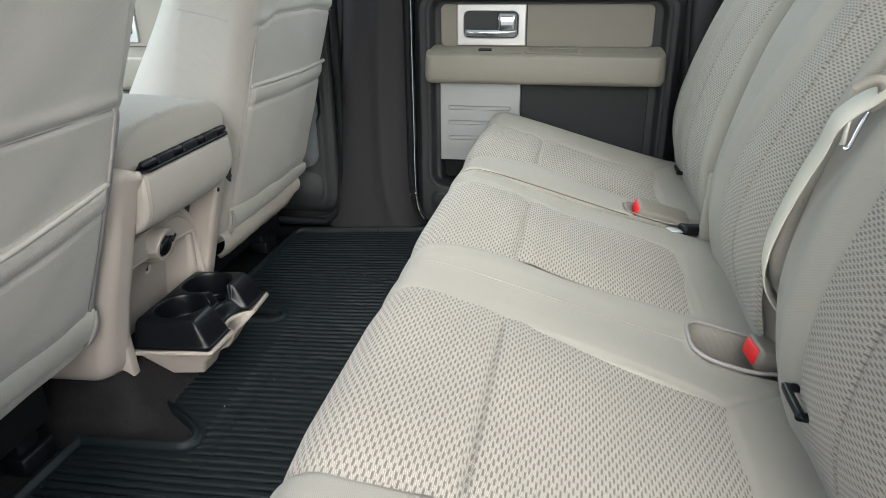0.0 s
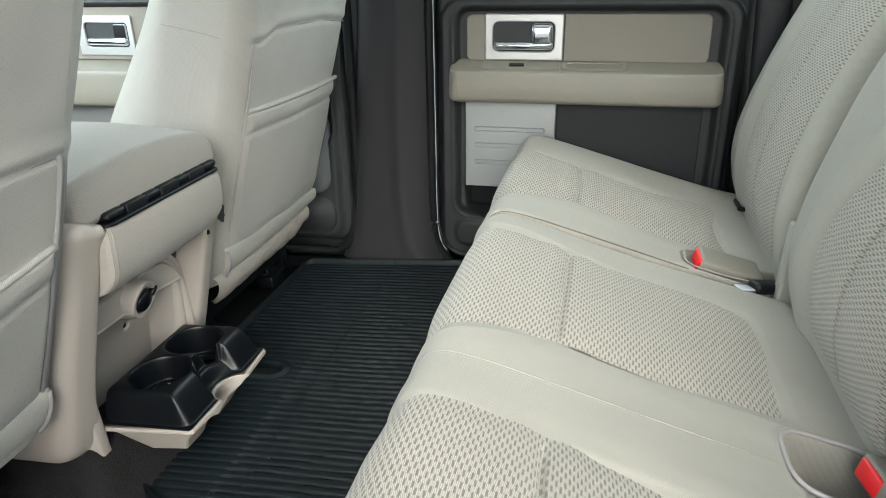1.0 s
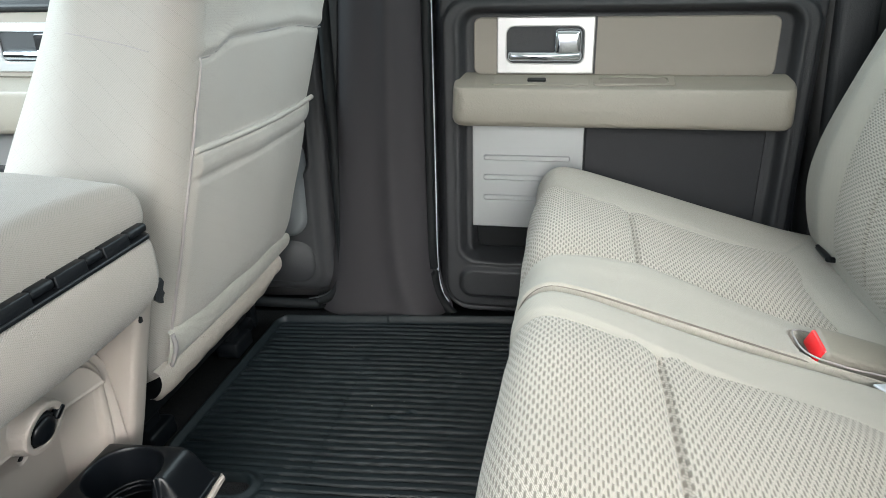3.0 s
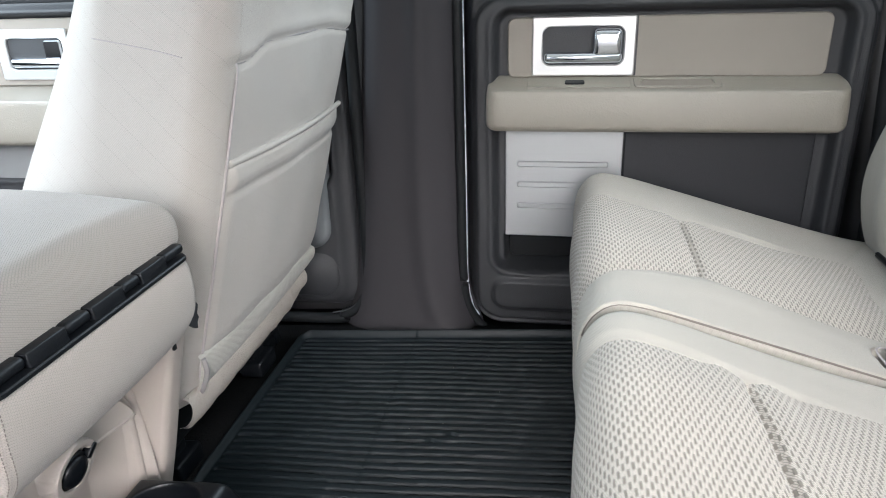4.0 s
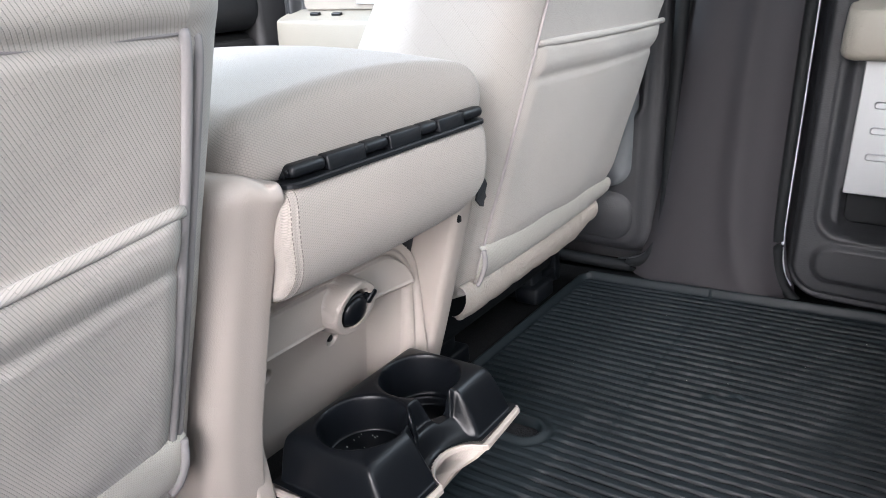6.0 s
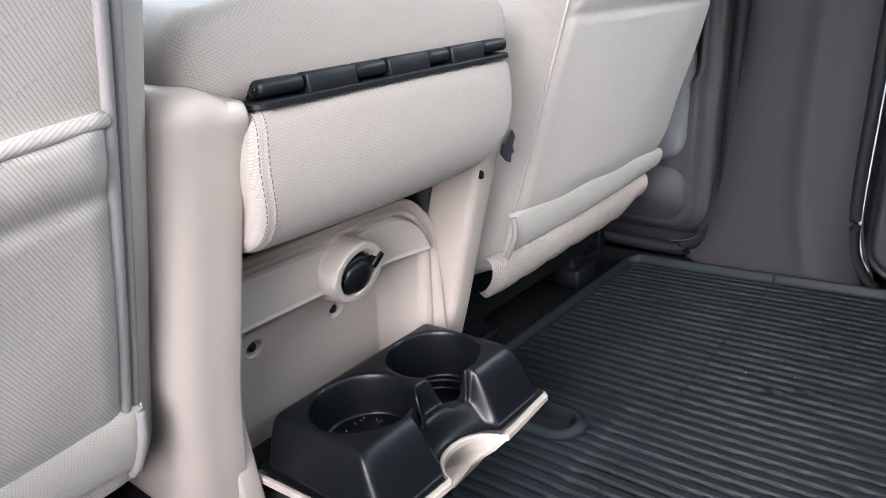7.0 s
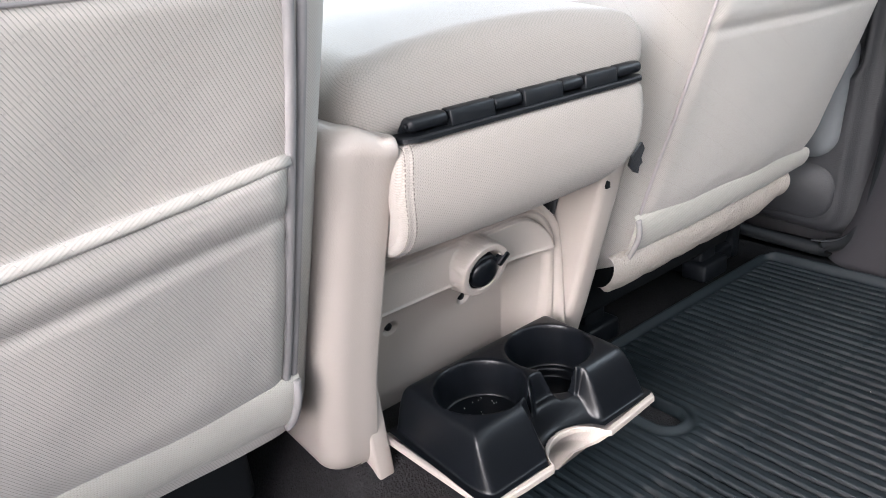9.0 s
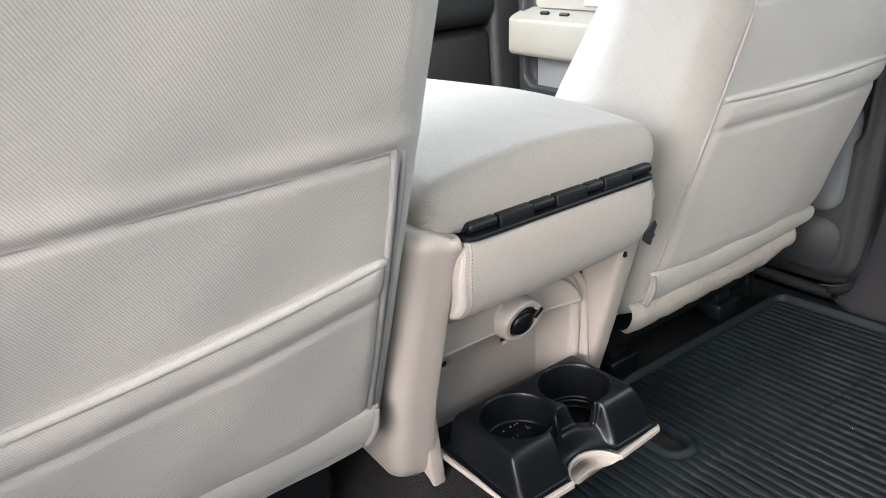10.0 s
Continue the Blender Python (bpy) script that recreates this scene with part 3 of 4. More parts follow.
def dashboard():
    root = thing("dashboard", (-1.1, 0, 0), "charcoal plastic dashboard with glove box", "dashboard")
    rbox("dash_pad", (-1.30, -0.78, 0.52), (-0.86, 0.78, 0.70), 0.05, CHARCOAL, root, "", 4)
    rbox("lower_dash", (-1.25, -0.78, 0.08), (-0.90, 0.78, 0.515), 0.03, DARK, root, "", 3)
    rbox("glove_box_door", (-0.905, 0.28, 0.26), (-0.885, 0.74, 0.50), 0.012, DARK, root, "dark glove box door", 3)


dashboard()


# ---- rear bench ----
CUSHION = [(0.66, 0.04), (0.615, 0.05), (0.588, 0.10), (0.578, 0.18), (0.579, 0.25), (0.590, 0.298), (0.618, 0.324), (0.66, 0.320), (0.75, 0.290), (0.90, 0.237), (1.02, 0.197), (1.10, 0.176), (1.15, 0.150), (1.16, 0.10)]
BACK = [(1.10, 0.12), (1.075, 0.165), (1.058, 0.22), (1.052, 0.29), (1.060, 0.36), (1.082, 0.44), (1.118, 0.53), (1.165, 0.62), (1.22, 0.73), (1.28, 0.85), (1.32, 0.94), (1.36, 0.975), (1.40, 0.965)]


class Rail:
    """A smooth line in the (x, z) plane with arc length and outward side."""

    def __init__(self, pts, n=400):
        p = curve_points(pts, n)
        self.s = np.concatenate([[0], np.cumsum(np.linalg.norm(np.diff(p, axis=0), axis=1))])
        t = np.gradient(p, axis=0)
        t /= np.linalg.norm(t, axis=1)[:, None]
        self.p, self.nrm = p, np.stack([-t[:, 1], t[:, 0]], -1)

    def at(self, s):
        f = [np.interp(s, self.s, a) for a in (self.p[:, 0], self.p[:, 1], self.nrm[:, 0], self.nrm[:, 1])]
        k = np.hypot(f[2], f[3])
        return f[0], f[1], f[2] / k, f[3] / k

    def where(self, x=None, z=None, after=0.0):
        ok = self.s >= after
        v = np.abs(self.p[:, 0] - x) if x is not None else np.abs(self.p[:, 1] - z)
        return self.s[np.argmin(np.where(ok, v, 9))]


def padded(rail, y0, y1, h, edge=0.022, cell=0.006, sink=0.09, s0=None, s1=None):
    """Points of a padded strip from y0 to y1 with rounded ends; h(s, y) is its puff."""
    ss_ = np.arange(s0 or rail.s[0], s1 or rail.s[-1], cell)
    yy = np.linspace(y0, y1, max(8, int((y1 - y0) / cell)))
    yy = np.unique(np.concatenate([yy, y0 + edge * (1 - np.cos(np.linspace(0, 1.57, 8))), y1 - edge * (1 - np.cos(np.linspace(0, 1.57, 8)))]))
    S, Y = np.meshgrid(ss_, yy, indexing="ij")
    d = np.minimum(Y - y0, y1 - Y)
    k = np.clip(1 - d / edge, 0, 1)
    H = h(S, Y) - edge * (1 - np.sqrt(np.maximum(0, 1 - k * k)))
    S = np.pad(S, ((0, 0), (3, 3)), mode="edge")
    Y = np.pad(Y, ((0, 0), (3, 3)), mode="edge")
    lo, hi = H[:, :1], H[:, -1:]
    H = np.hstack([lo * 0 - sink, lo - 0.012, lo - 0.002, H, hi - 0.002, hi - 0.012, hi * 0 - sink])
    x, z, nx, nz = rail.at(S)
    return x + nx * H, Y, z + nz * H, (Y, S)


CR, BR = Rail(CUSHION), Rail(BACK)
S_SEAM, S_END = CR.where(x=0.742, after=0.3), CR.where(x=0.998, after=0.3)
CB0 = CR.where(z=0.06)


def bounds(S, e):
    """The insert's two edges along the cushion: at the front, at the seam and at the rear."""
    at = (CB0, CR.where(x=0.61, after=0.25), S_SEAM, S_END)
    return np.interp(S, at, (e[0], e[0], e[1], e[2])), np.interp(S, at, (e[3], e[3], e[4], e[5]))


def seat_cushion(root, y0, y1, inserts, pockets, seams, edge):
    def base(S, Y):
        H = np.zeros_like(S) + 0.004 * np.sin(S * 17 + Y * 9) * np.sin(Y * 13)
        for e in inserts:
            a, b = bounds(S, e)
            d = rr(S, Y, CB0 - 0.1, S_END, a, b, 0.026)
            H = H - 0.003 * ss(0.006, -0.006, d) - 0.014 * ss(-0.008, -0.024, d) + 0.001 * np.exp(-((d - 0.030) / 0.018) ** 2)
        for xa, ya, xb, yb in seams:
            sa, sb = CR.where(x=xa, after=0.4), CR.where(x=xb, after=0.4)
            k = np.clip(((S - sa) * (sb - sa) + (Y - ya) * (yb - ya)) / ((sb - sa) ** 2 + (yb - ya) ** 2), 0, 1)
            H = H - 0.0028 * np.exp(-(np.hypot(S - sa - k * (sb - sa), Y - ya - k * (yb - ya)) / 0.0035) ** 2)
        for s, y, ls_, wy, deep in pockets:
            d = rr(S, Y, s - ls_, s + ls_ + 0.08, y - wy, y + wy, wy * 0.6)
            H = H - deep * ss(0.003, -0.011, d) + 0.003 * np.exp(-((d - 0.002) / 0.004) ** 2)
        return H
    x, y, z, uv = padded(CR, y0, y1, base, edge=edge, cell=0.0036)
    cu = sheet("cushion", x, y, z, SIDE_CLOTH, root, "beige cloth seat cushion with smooth bolsters", uv=uv)
    for e in inserts:
        sv = np.unique(np.concatenate([np.arange(CB0, S_END + 0.004, 0.005), np.arange(S_SEAM - 0.03, S_SEAM + 0.03, 0.0016)]))
        S, T = np.meshgrid(sv, np.linspace(-0.01, 1.01, int((e[4] - e[1]) / 0.005)), indexing="ij")
        a, b = bounds(S, e)
        Y = a + (b - a) * T
        d = rr(S, Y, CB0 - 0.1, S_END, a, b, 0.026)
        H = -0.0035 + 0.0040 * ss(0.006, -0.030, d) + 0.003 * ss(-0.02, -0.08, d)
        H = H - 0.0085 * np.exp(-((S - S_SEAM) / 0.0040) ** 2) * ss(0.0, -0.035, d) + 0.0025 * np.exp(-((np.abs(S - S_SEAM) - 0.024) / 0.015) ** 2)
        H = H + 0.0025 * np.sin(S * 23 + e[0] * 40) * np.sin(Y * 19)
        x, z, nx, nz = CR.at(S)
        dm = 0.25 * (d[1:, 1:] + d[:-1, 1:] + d[1:, :-1] + d[:-1, :-1])
        sheet("insert", x + nx * H, Y, z + nz * H, WEAVE, cu, "slotted two-tone knit insert", uv=(Y, S), keep=dm < 0.004)
    return cu


def seat_back(root, y0, y1, inserts, grooves):
    s0, s1 = BR.where(z=0.200), BR.where(z=0.90)

    def sides(S, e):
        """The insert's two edges, from its low end to shoulder height."""
        k = ss(0.20, 0.46, S)
        return e[0] + (e[2] - e[0]) * k, e[1] + (e[3] - e[1]) * k

    def base(S, Y):
        H = 0.003 * np.sin(S * 14 + Y * 7) * np.sin(Y * 11)
        H = H - 0.030 * ss(0.06, 0.0, np.minimum(Y - y0, y1 - Y)) * ss(0.15, 0.5, S)
        for e in inserts:
            a, b = sides(S, e)
            d = rr(S, Y, s0, s1 + 0.2, a, b, 0.03)
            H = H - 0.003 * ss(0.006, -0.006, d) + 0.008 * np.exp(-((d - 0.045) / 0.03) ** 2)
        for c, w, deep in grooves:
            H = H - deep * np.exp(-((Y - c) / w) ** 2)
            H = H - 0.030 * np.exp(-((Y - c - 0.030) / 0.040) ** 2) * ss(0.24, 0.14, S)
        return H
    x, y, z, uv = padded(BR, y0, y1, base, edge=0.035, sink=0.12)
    bk = sheet("backrest", x, y, z, SIDE_CLOTH, root, "beige cloth seat back with smooth bolsters", uv=uv)
    for e in inserts:
        S, T = np.meshgrid(np.arange(s0 - 0.003, s1, 0.006), np.linspace(-0.01, 1.01, int((e[1] - e[0]) / 0.003)), indexing="ij")
        a, b = sides(S, e)
        Y = a + (b - a) * T
        d = rr(S, Y, s0, s1 + 0.2, a, b, 0.03)
        H = -0.006 + 0.0065 * ss(0.006, -0.012, d) + 0.005 * ss(-0.01, -0.08, d)
        H = H - 0.0035 * np.exp(-((Y - (a + b) / 2) / 0.0035) ** 2)
        x, z, nx, nz = BR.at(S)
        dm = 0.25 * (d[1:, 1:] + d[:-1, 1:] + d[1:, :-1] + d[:-1, :-1])
        sheet("insert", x + nx * H, Y, z + nz * H, WEAVE, bk, "slotted two-tone knit insert", uv=(Y, S), keep=dm < 0.004)
    return bk


S_PKT = CR.where(x=1.025, after=0.4)
bench = thing("rear_bench_seat", (0.85, -0.25, -0.011), "beige cloth rear bench section with two seats and knit inserts", "seat", group="rear seats")
seat_cushion(bench, -0.745, 0.203, ((-0.650, -0.632, -0.640, -0.308, -0.322, -0.350), (-0.188, -0.148, -0.165, 0.142, 0.118, 0.095)), ((S_PKT, -0.222, 0.056, 0.050, 0.056),), ((0.990, -0.366, 1.012, -0.337), (1.012, -0.337, 1.075, -0.290)), 0.027)
seat_back(bench, -0.745, 0.207, ((-0.650, -0.390, -0.650, -0.400), (-0.205, 0.062, -0.222, -0.042)), ((-0.262, 0.012, 0.022),))
rbox("hinge_cover", (1.044, 0.182, 0.178), (1.13, 0.208, 0.312), 0.007, SIDE_CLOTH, bench, "cloth flap over the backrest hinge", 4, lambda x, y, z: (x + 0.10 * (z - 0.2), y, z - 0.25 * (x - 1.05)))
rbox("seat_base", (0.68, -0.70, -0.011), (1.12, 0.19, 0.11), 0.02, DARK, bench, "dark seat base", 2)
outer = thing("rear_single_seat", (0.85, 0.47, -0.011), "beige cloth single rear seat section with knit insert beside the door", "seat", group="rear seats")
seat_cushion(outer, 0.207, 0.728, ((0.298, 0.330, 0.312, 0.622, 0.560, 0.585),), ((S_PKT - 0.02, 0.245, 0.098, 0.035, 0.046),), ((0.996, 0.600, 1.060, 0.700),), 0.006)
seat_back(outer, 0.224, 0.735, ((0.285, 0.572, 0.270, 0.572),), ())
rbox("seat_base", (0.68, 0.22, -0.011), (1.12, 0.70, 0.11), 0.02, DARK, outer, "dark seat base", 2)


def buckle(x, y, z, lean, turn, roll=0.0):
    m = Matrix.Translation((x, y, z)) @ pose(0, 0, 0, 0, lean, turn) @ pose(0, 0, 0, roll, 0, 0)
    root = thing("seat_belt_buckle", (x, y, z), "beige seat belt buckle with red release button in the seat", "seat belt buckle", group="belt buckles")
    rbox("housing", (-0.003, -0.025, -0.016), (0.100, 0.025, 0.015), 0.006, ARM, root, "", 3, None, 0, m)
    rbox("release_button", (-0.006, -0.0190, -0.0105), (0.006, 0.0190, 0.0115), 0.003, RED, root, "bright red button", 2, None, 0, m)
    return root


buckle(1.050, -0.224, 0.197, 18, 8)
buckle(0.936, 0.237, 0.231, 21, 10, 14)


def crease(name, y, r, x0, x1, mat, parent, lift=0.0):
    sv = np.linspace(CR.where(x=x0, after=0.2), CR.where(x=x1, after=0.3), 60)
    x, z, nx, nz = CR.at(sv)
    return tube(name, np.stack([x + nx * lift, np.full_like(x, y), z + nz * lift], -1), r, mat, parent, "", 60, 8, smoothline=False, up=(0, 1, 0))


crease("piping", 0.2084, 0.0013, 0.585, 1.07, THREAD, outer, -0.0026)
crease("seam", -0.236, 0.0006, 0.60, 0.985, SIDE_CLOTH, bench, 0.0003)


def pocket_rim(s0, y, half, r, parent):
    """Piped rim round a buckle pocket: a rounded front end and two sides that draw in towards the backrest."""
    ang = np.linspace(-0.5 * math.pi, 0.5 * math.pi, 40)
    back_ = np.linspace(0.085, 0.0, 14)[:-1]
    px = np.concatenate([s0 + back_, s0 - 0.95 * half * np.cos(ang) ** 0.62, s0 + back_[::-1]])
    py = np.concatenate([np.full(13, y - half), y + half * np.sign(np.sin(ang)) * np.abs(np.sin(ang)) ** 0.62, np.full(13, y + half)])
    py = y + (py - y) * (1 - 0.25 * ss(s0 + 0.02, s0 + 0.08, px))
    x_, z_, nx_, nz_ = CR.at(px)
    tube("pocket_piping", np.stack([x_ + nx_ * 0.004, py, z_ + nz_ * 0.004], -1), r, PIPING, parent, "grey piped rim of the buckle pocket", 66, 8, smoothline=False)


pocket_rim(S_PKT - 0.011, -0.222, 0.050, 0.0026, bench)
pocket_rim(S_PKT - 0.084, 0.245, 0.034, 0.0012, outer)


def belt_latch(x, y, z):
    root = thing("belt_latch_end", (x, y, z), "black belt latch with white tag in the seat crease", "belt latch")
    m = Matrix.Translation((x, y, z)) @ pose(0, 0, 0, 0, 12, 25)
    rbox("latch", (-0.006, -0.014, -0.008), (0.045, 0.014, 0.009), 0.006, HINGE, root, "", 3, None, 0, m)
    rbox("tag", (-0.030, -0.010, -0.004), (-0.004, 0.012, -0.001), 0.001, PAINT, root, "small white tag", 1, None, 0, m)


belt_latch(1.016, 0.196, 0.205)


# ---- front seats ----
LEAN = 0.35


def front_seat(name, side, seam_z, pocket, label, lean, base_x, inner, pipe, step, trim):
    """One front seat back; side +1 is the far seat, -1 the near one. pocket: hem heights at the inner and outer ends."""
    root = thing(name, (0.0, side * 0.45, -0.011), label, "seat", group="front seats")
    outer_, top = 0.690, 0.95
    mid, half = (inner + outer_) / 2, (outer_ - inner) / 2
    zs = np.concatenate([np.arange(0.135, 0.70, 0.0045), np.arange(0.70, top, 0.02), [top]])
    r = 0.042
    w = np.linspace(-1, 1, 110)
    rear = [(k * (half - r), 0.0) for k in w]
    c1 = [(half - r + r * math.sin(a), r - r * math.cos(a)) for a in np.linspace(0.12, 1.5, 9)]
    c2 = [(-p, q) for p, q in reversed(c1)]
    sides = [(half, r + 0.012 * k) for k in range(1, 10)]
    front = [(half - 0.02, 0.97), (half * 0.8, 1.0), (half * 0.5, 0.86), (0, 0.82), (-half * 0.5, 0.86), (-half * 0.8, 1.0), (-half + 0.02, 0.97)]
    rows = []
    for z in zs:
        thick = 0.19 + 0.10 * float(ss(0.75, 0.35, z))
        row = [(p, q) for p, q in rear + c1] + [(p, q) for p, q in sides] + [(p, thick * q) for p, q in front] + [(-p, q) for p, q in reversed(sides)] + c2
        rows.append(row)
    A = np.array(rows)
    yl, dep = A[..., 0], A[..., 1]
    Z = np.repeat(zs[:, None], A.shape[1], 1)
    s = (yl + half) / (2 * half)
    onrear = ss(0.03, 0.0, dep)
    hem = pocket[0] + (pocket[1] - pocket[0]) * s
    seam = seam_z + step * (0.016 * ss(0.13, 0.24, s) - 0.014 * ss(0.6, 1.0, s))
    out = -0.005 * np.exp(-((Z - seam) / 0.004) ** 2) * ss(0.05, 0.10, s) + 0.003 * np.exp(-((Z - seam - 0.012) / 0.01) ** 2)
    slack = ss(hem + 0.002, hem - 0.006, Z) * ss(0.20, 0.26, Z) * ss(pipe - 0.01, pipe + 0.03, s)
    out = out + slack * (0.006 + 0.008 * np.sin(np.clip(s, 0, 1) * 3.14))
    out = out - 0.004 * np.exp(-((Z - hem + 0.040) / 0.004) ** 2) * ss(0.07, 0.10, s) + 0.003 * np.exp(-((Z - hem + 0.022) / 0.010) ** 2) * slack
    out = out + 0.008 * np.sin(np.clip(s, 0, 1) * 3.14) * ss(0.95, 0.6, Z)
    out = out + 0.0015 * np.sin(s * 19 + Z * 13) * np.sin(Z * 31)
    out = out * ss(1.0, 0.955, s) - 0.05 * ss(0.165, 0.135, Z)
    shrink = 1 - 0.10 * ss(0.86, 0.95, Z) - 0.03 * ss(0.19, 0.14, Z)
    X = base_x + lean * Z - dep + out * onrear - 0.03 * ss(0.90, 0.95, Z)
    Y = side * (mid + yl * shrink)
    along = np.cumsum(np.hypot(np.diff(yl, axis=1, prepend=yl[:, :1]), np.diff(dep, axis=1, prepend=dep[:, :1])), axis=1)
    # rounded top that closes the cover
    ks = np.array([0.8, 0.45, 0.0])[:, None]
    cx, cy = X[-1:].mean(), Y[-1:].mean()
    X = np.vstack([X, cx + (X[-1:] - cx) * ks])
    Y = np.vstack([Y, cy + (Y[-1:] - cy) * ks])
    Z = np.vstack([Z, top + 0.03 * (1 - ks ** 2) + 0 * X[-3:]])
    along = np.vstack([along, along[-1:] * ks])
    bk = sheet("backrest", X, Y, Z, REAR_CLOTH, root, "ribbed grey-beige cloth seat back cover", uv=(along, Z), wrap=True, flip=side > 0)

    def on(s_, z, lift=0.0):
        lump = 0.008 * math.sin(max(0, min(1, s_)) * 3.14)
        return (base_x + lean * z + lump + lift, side * (mid + (2 * s_ - 1) * half), z)
    # zip piping down the inner edge and hem of the pocket
    tube("zip_piping", [on(pipe + 0.006, seam_z + 0.006, -0.008), on(pipe + 0.005, seam_z - 0.008, -0.001), on(pipe + 0.002, (seam_z + pocket[0]) / 2, 0.001), on(pipe, pocket[0], 0.002), on(pipe - 0.002, 0.36, 0.002), on(pipe - 0.004, 0.28, 0.001), on(pipe - 0.002, 0.195, 0)], 0.0036 if trim == ZIP else 0.0020, trim, bk, "grey zip piping", 60, 10, flat=1.0, up=(0, 1, 0))
    if step:
        tube("stitched_seam", [(x, side * (inner - 0.0002), z) for x, z in ((0.078, 0.6455), (0.11, 0.6375), (0.15, 0.627), (0.178, 0.618))], 0.0007, PIPING, bk, "", 30, 6)
    if trim == ZIP:
        tube("zip_tape", [on(pipe - 0.014, seam_z + 0.004, -0.008), on(pipe - 0.014, seam_z - 0.02, -0.002), on(pipe - 0.016, pocket[0], -0.001), on(pipe - 0.018, 0.30, -0.001), on(pipe - 0.018, 0.195, -0.002)], 0.0036, ZIP, bk, "", 50, 8, up=(0, 1, 0))
    tube("cover_seam", [on(s_, seam_z + step * float(0.016 * ss(0.13, 0.24, s_) - 0.014 * ss(0.6, 1.0, s_)), -0.0046) for s_ in np.linspace(pipe + 0.004, 0.97, 24)], 0.0016, ZIP, bk, "", 60, 6)
    tube("pocket_hem", [on(s_, pocket[0] + (pocket[1] - pocket[0]) * s_, 0.011 * math.sin(s_ * 3.14) + 0.000) for s_ in np.linspace(pipe + 0.004, 0.985, 9)], 0.0044, REAR_CLOTH, bk, "rolled pocket hem", 50, 10)
    # bottom band: a padded strip with a rolled lower edge
    sv, tv = np.linspace(pipe - 0.025, 0.965, 70), np.linspace(0, 1, 22)
    S, T = np.meshgrid(sv, tv, indexing="ij")
    ztop = 0.236 - 0.018 * S + 0.010 * np.sin(S * 3.14)
    zbot = 0.176 + 0.010 * S
    Z = zbot + (ztop - zbot) * T
    puff = 0.011 * np.sqrt(np.maximum(0, 1 - (2 * T - 1) ** 2)) * ss(0.0, 0.02, S - pipe + 0.025 + 0.012) + 0.008 * np.sin(S * 3.14)
    sheet("bottom_band", base_x + lean * Z + puff, side * (mid + (2 * S - 1) * half), Z, CLOTH, bk, "padded lower band of the cover", uv=(S * 0.5, Z), flip=side < 0)
    tube("zip_end", [on(pipe - 0.018, 0.232, 0.006), on(pipe - 0.014, 0.21, 0.013), on(pipe - 0.010, 0.185, 0.010), on(pipe - 0.005, 0.172, 0.004)], 0.0036, ZIP, bk, "gathered zip end", 20, 10, up=(0, 1, 0))
    # felt edge hanging under the cover
    sv, tv = np.linspace(0.004 if side > 0 else 0.050, 0.90, 110), 0.5 - 0.5 * np.cos(np.linspace(0, 3.1416, 16))
    S, T = np.meshgrid(sv, tv, indexing="ij")
    edge = (0.120 if side > 0 else 0.148) + 0.020 * (ss(0.06, 0.0, S) if side > 0 else ss(0.10, 0.055, S)) + 0.0015 * np.sin(S * 31) * np.sin(S * 17) + 0.02 * ss(0.75, 0.9, S)
    Z = edge + (0.186 - edge) * T
    sheet("felt_edge", base_x - (0.002 if side > 0 else 0.022) + lean * Z + 0.017 * np.sqrt(np.maximum(0, 1 - (2 * T - 1) ** 2)) + 0.0010 * np.sin(S * 70 + T * 5) * np.sin(S * 23), side * (mid + (2 * S - 1) * half), Z, FELT, bk, "fuzzy cream felt edge of the cover", flip=side < 0)
    # cushion in front and its frame and runners underneath
    rbox("seat_cushion", (-0.52, min(side * 0.215, side * 0.68), 0.14), (0.02, max(side * 0.215, side * 0.68), 0.30), 0.05, CLOTH, root, "", 4)
    rbox("seat_frame", (-0.40, min(side * 0.25, side * 0.64), 0.045), (-0.015, max(side * 0.25, side * 0.64), 0.135), 0.01, SEAL, root, "black steel seat frame", 2)
    for yy in (0.300, 0.600):
        rbox("runner", (-0.45, side * yy - 0.022, -0.011), (-0.028, side * yy + 0.022, 0.048), 0.006, HINGE, root, "black seat runner", 2)
        rbox("runner_foot", (-0.060, side * yy - 0.035, -0.011), (-0.012, side * yy + 0.035, 0.022), 0.005, HINGE, root, "", 2)
    rbox("rail_bracket", (-0.11, min(side * 0.690, side * 0.712), -0.011), (-0.035, max(side * 0.690, side * 0.712), 0.15), 0.004, HINGE, root, "black upright of the seat rail", 2)
    rbox("rail_plate", (-0.125, min(side * 0.585, side * 0.712), -0.011), (-0.038, max(side * 0.585, side * 0.712), 0.018), 0.005, HINGE, root, "black foot of the seat rail", 2)
    return root


front_seat("front_seat", 1, 0.604, (0.490, 0.484), "grey-beige cloth front passenger seat with map pocket", 0.35, 0.006, 0.205, 0.080, 1, PIPING)
front_seat("front_seat", -1, 0.541, (0.442, 0.386), "grey-beige cloth driver seat with map pocket, worn", 0.443, -0.012, 0.199, 0.078, 0, ZIP)


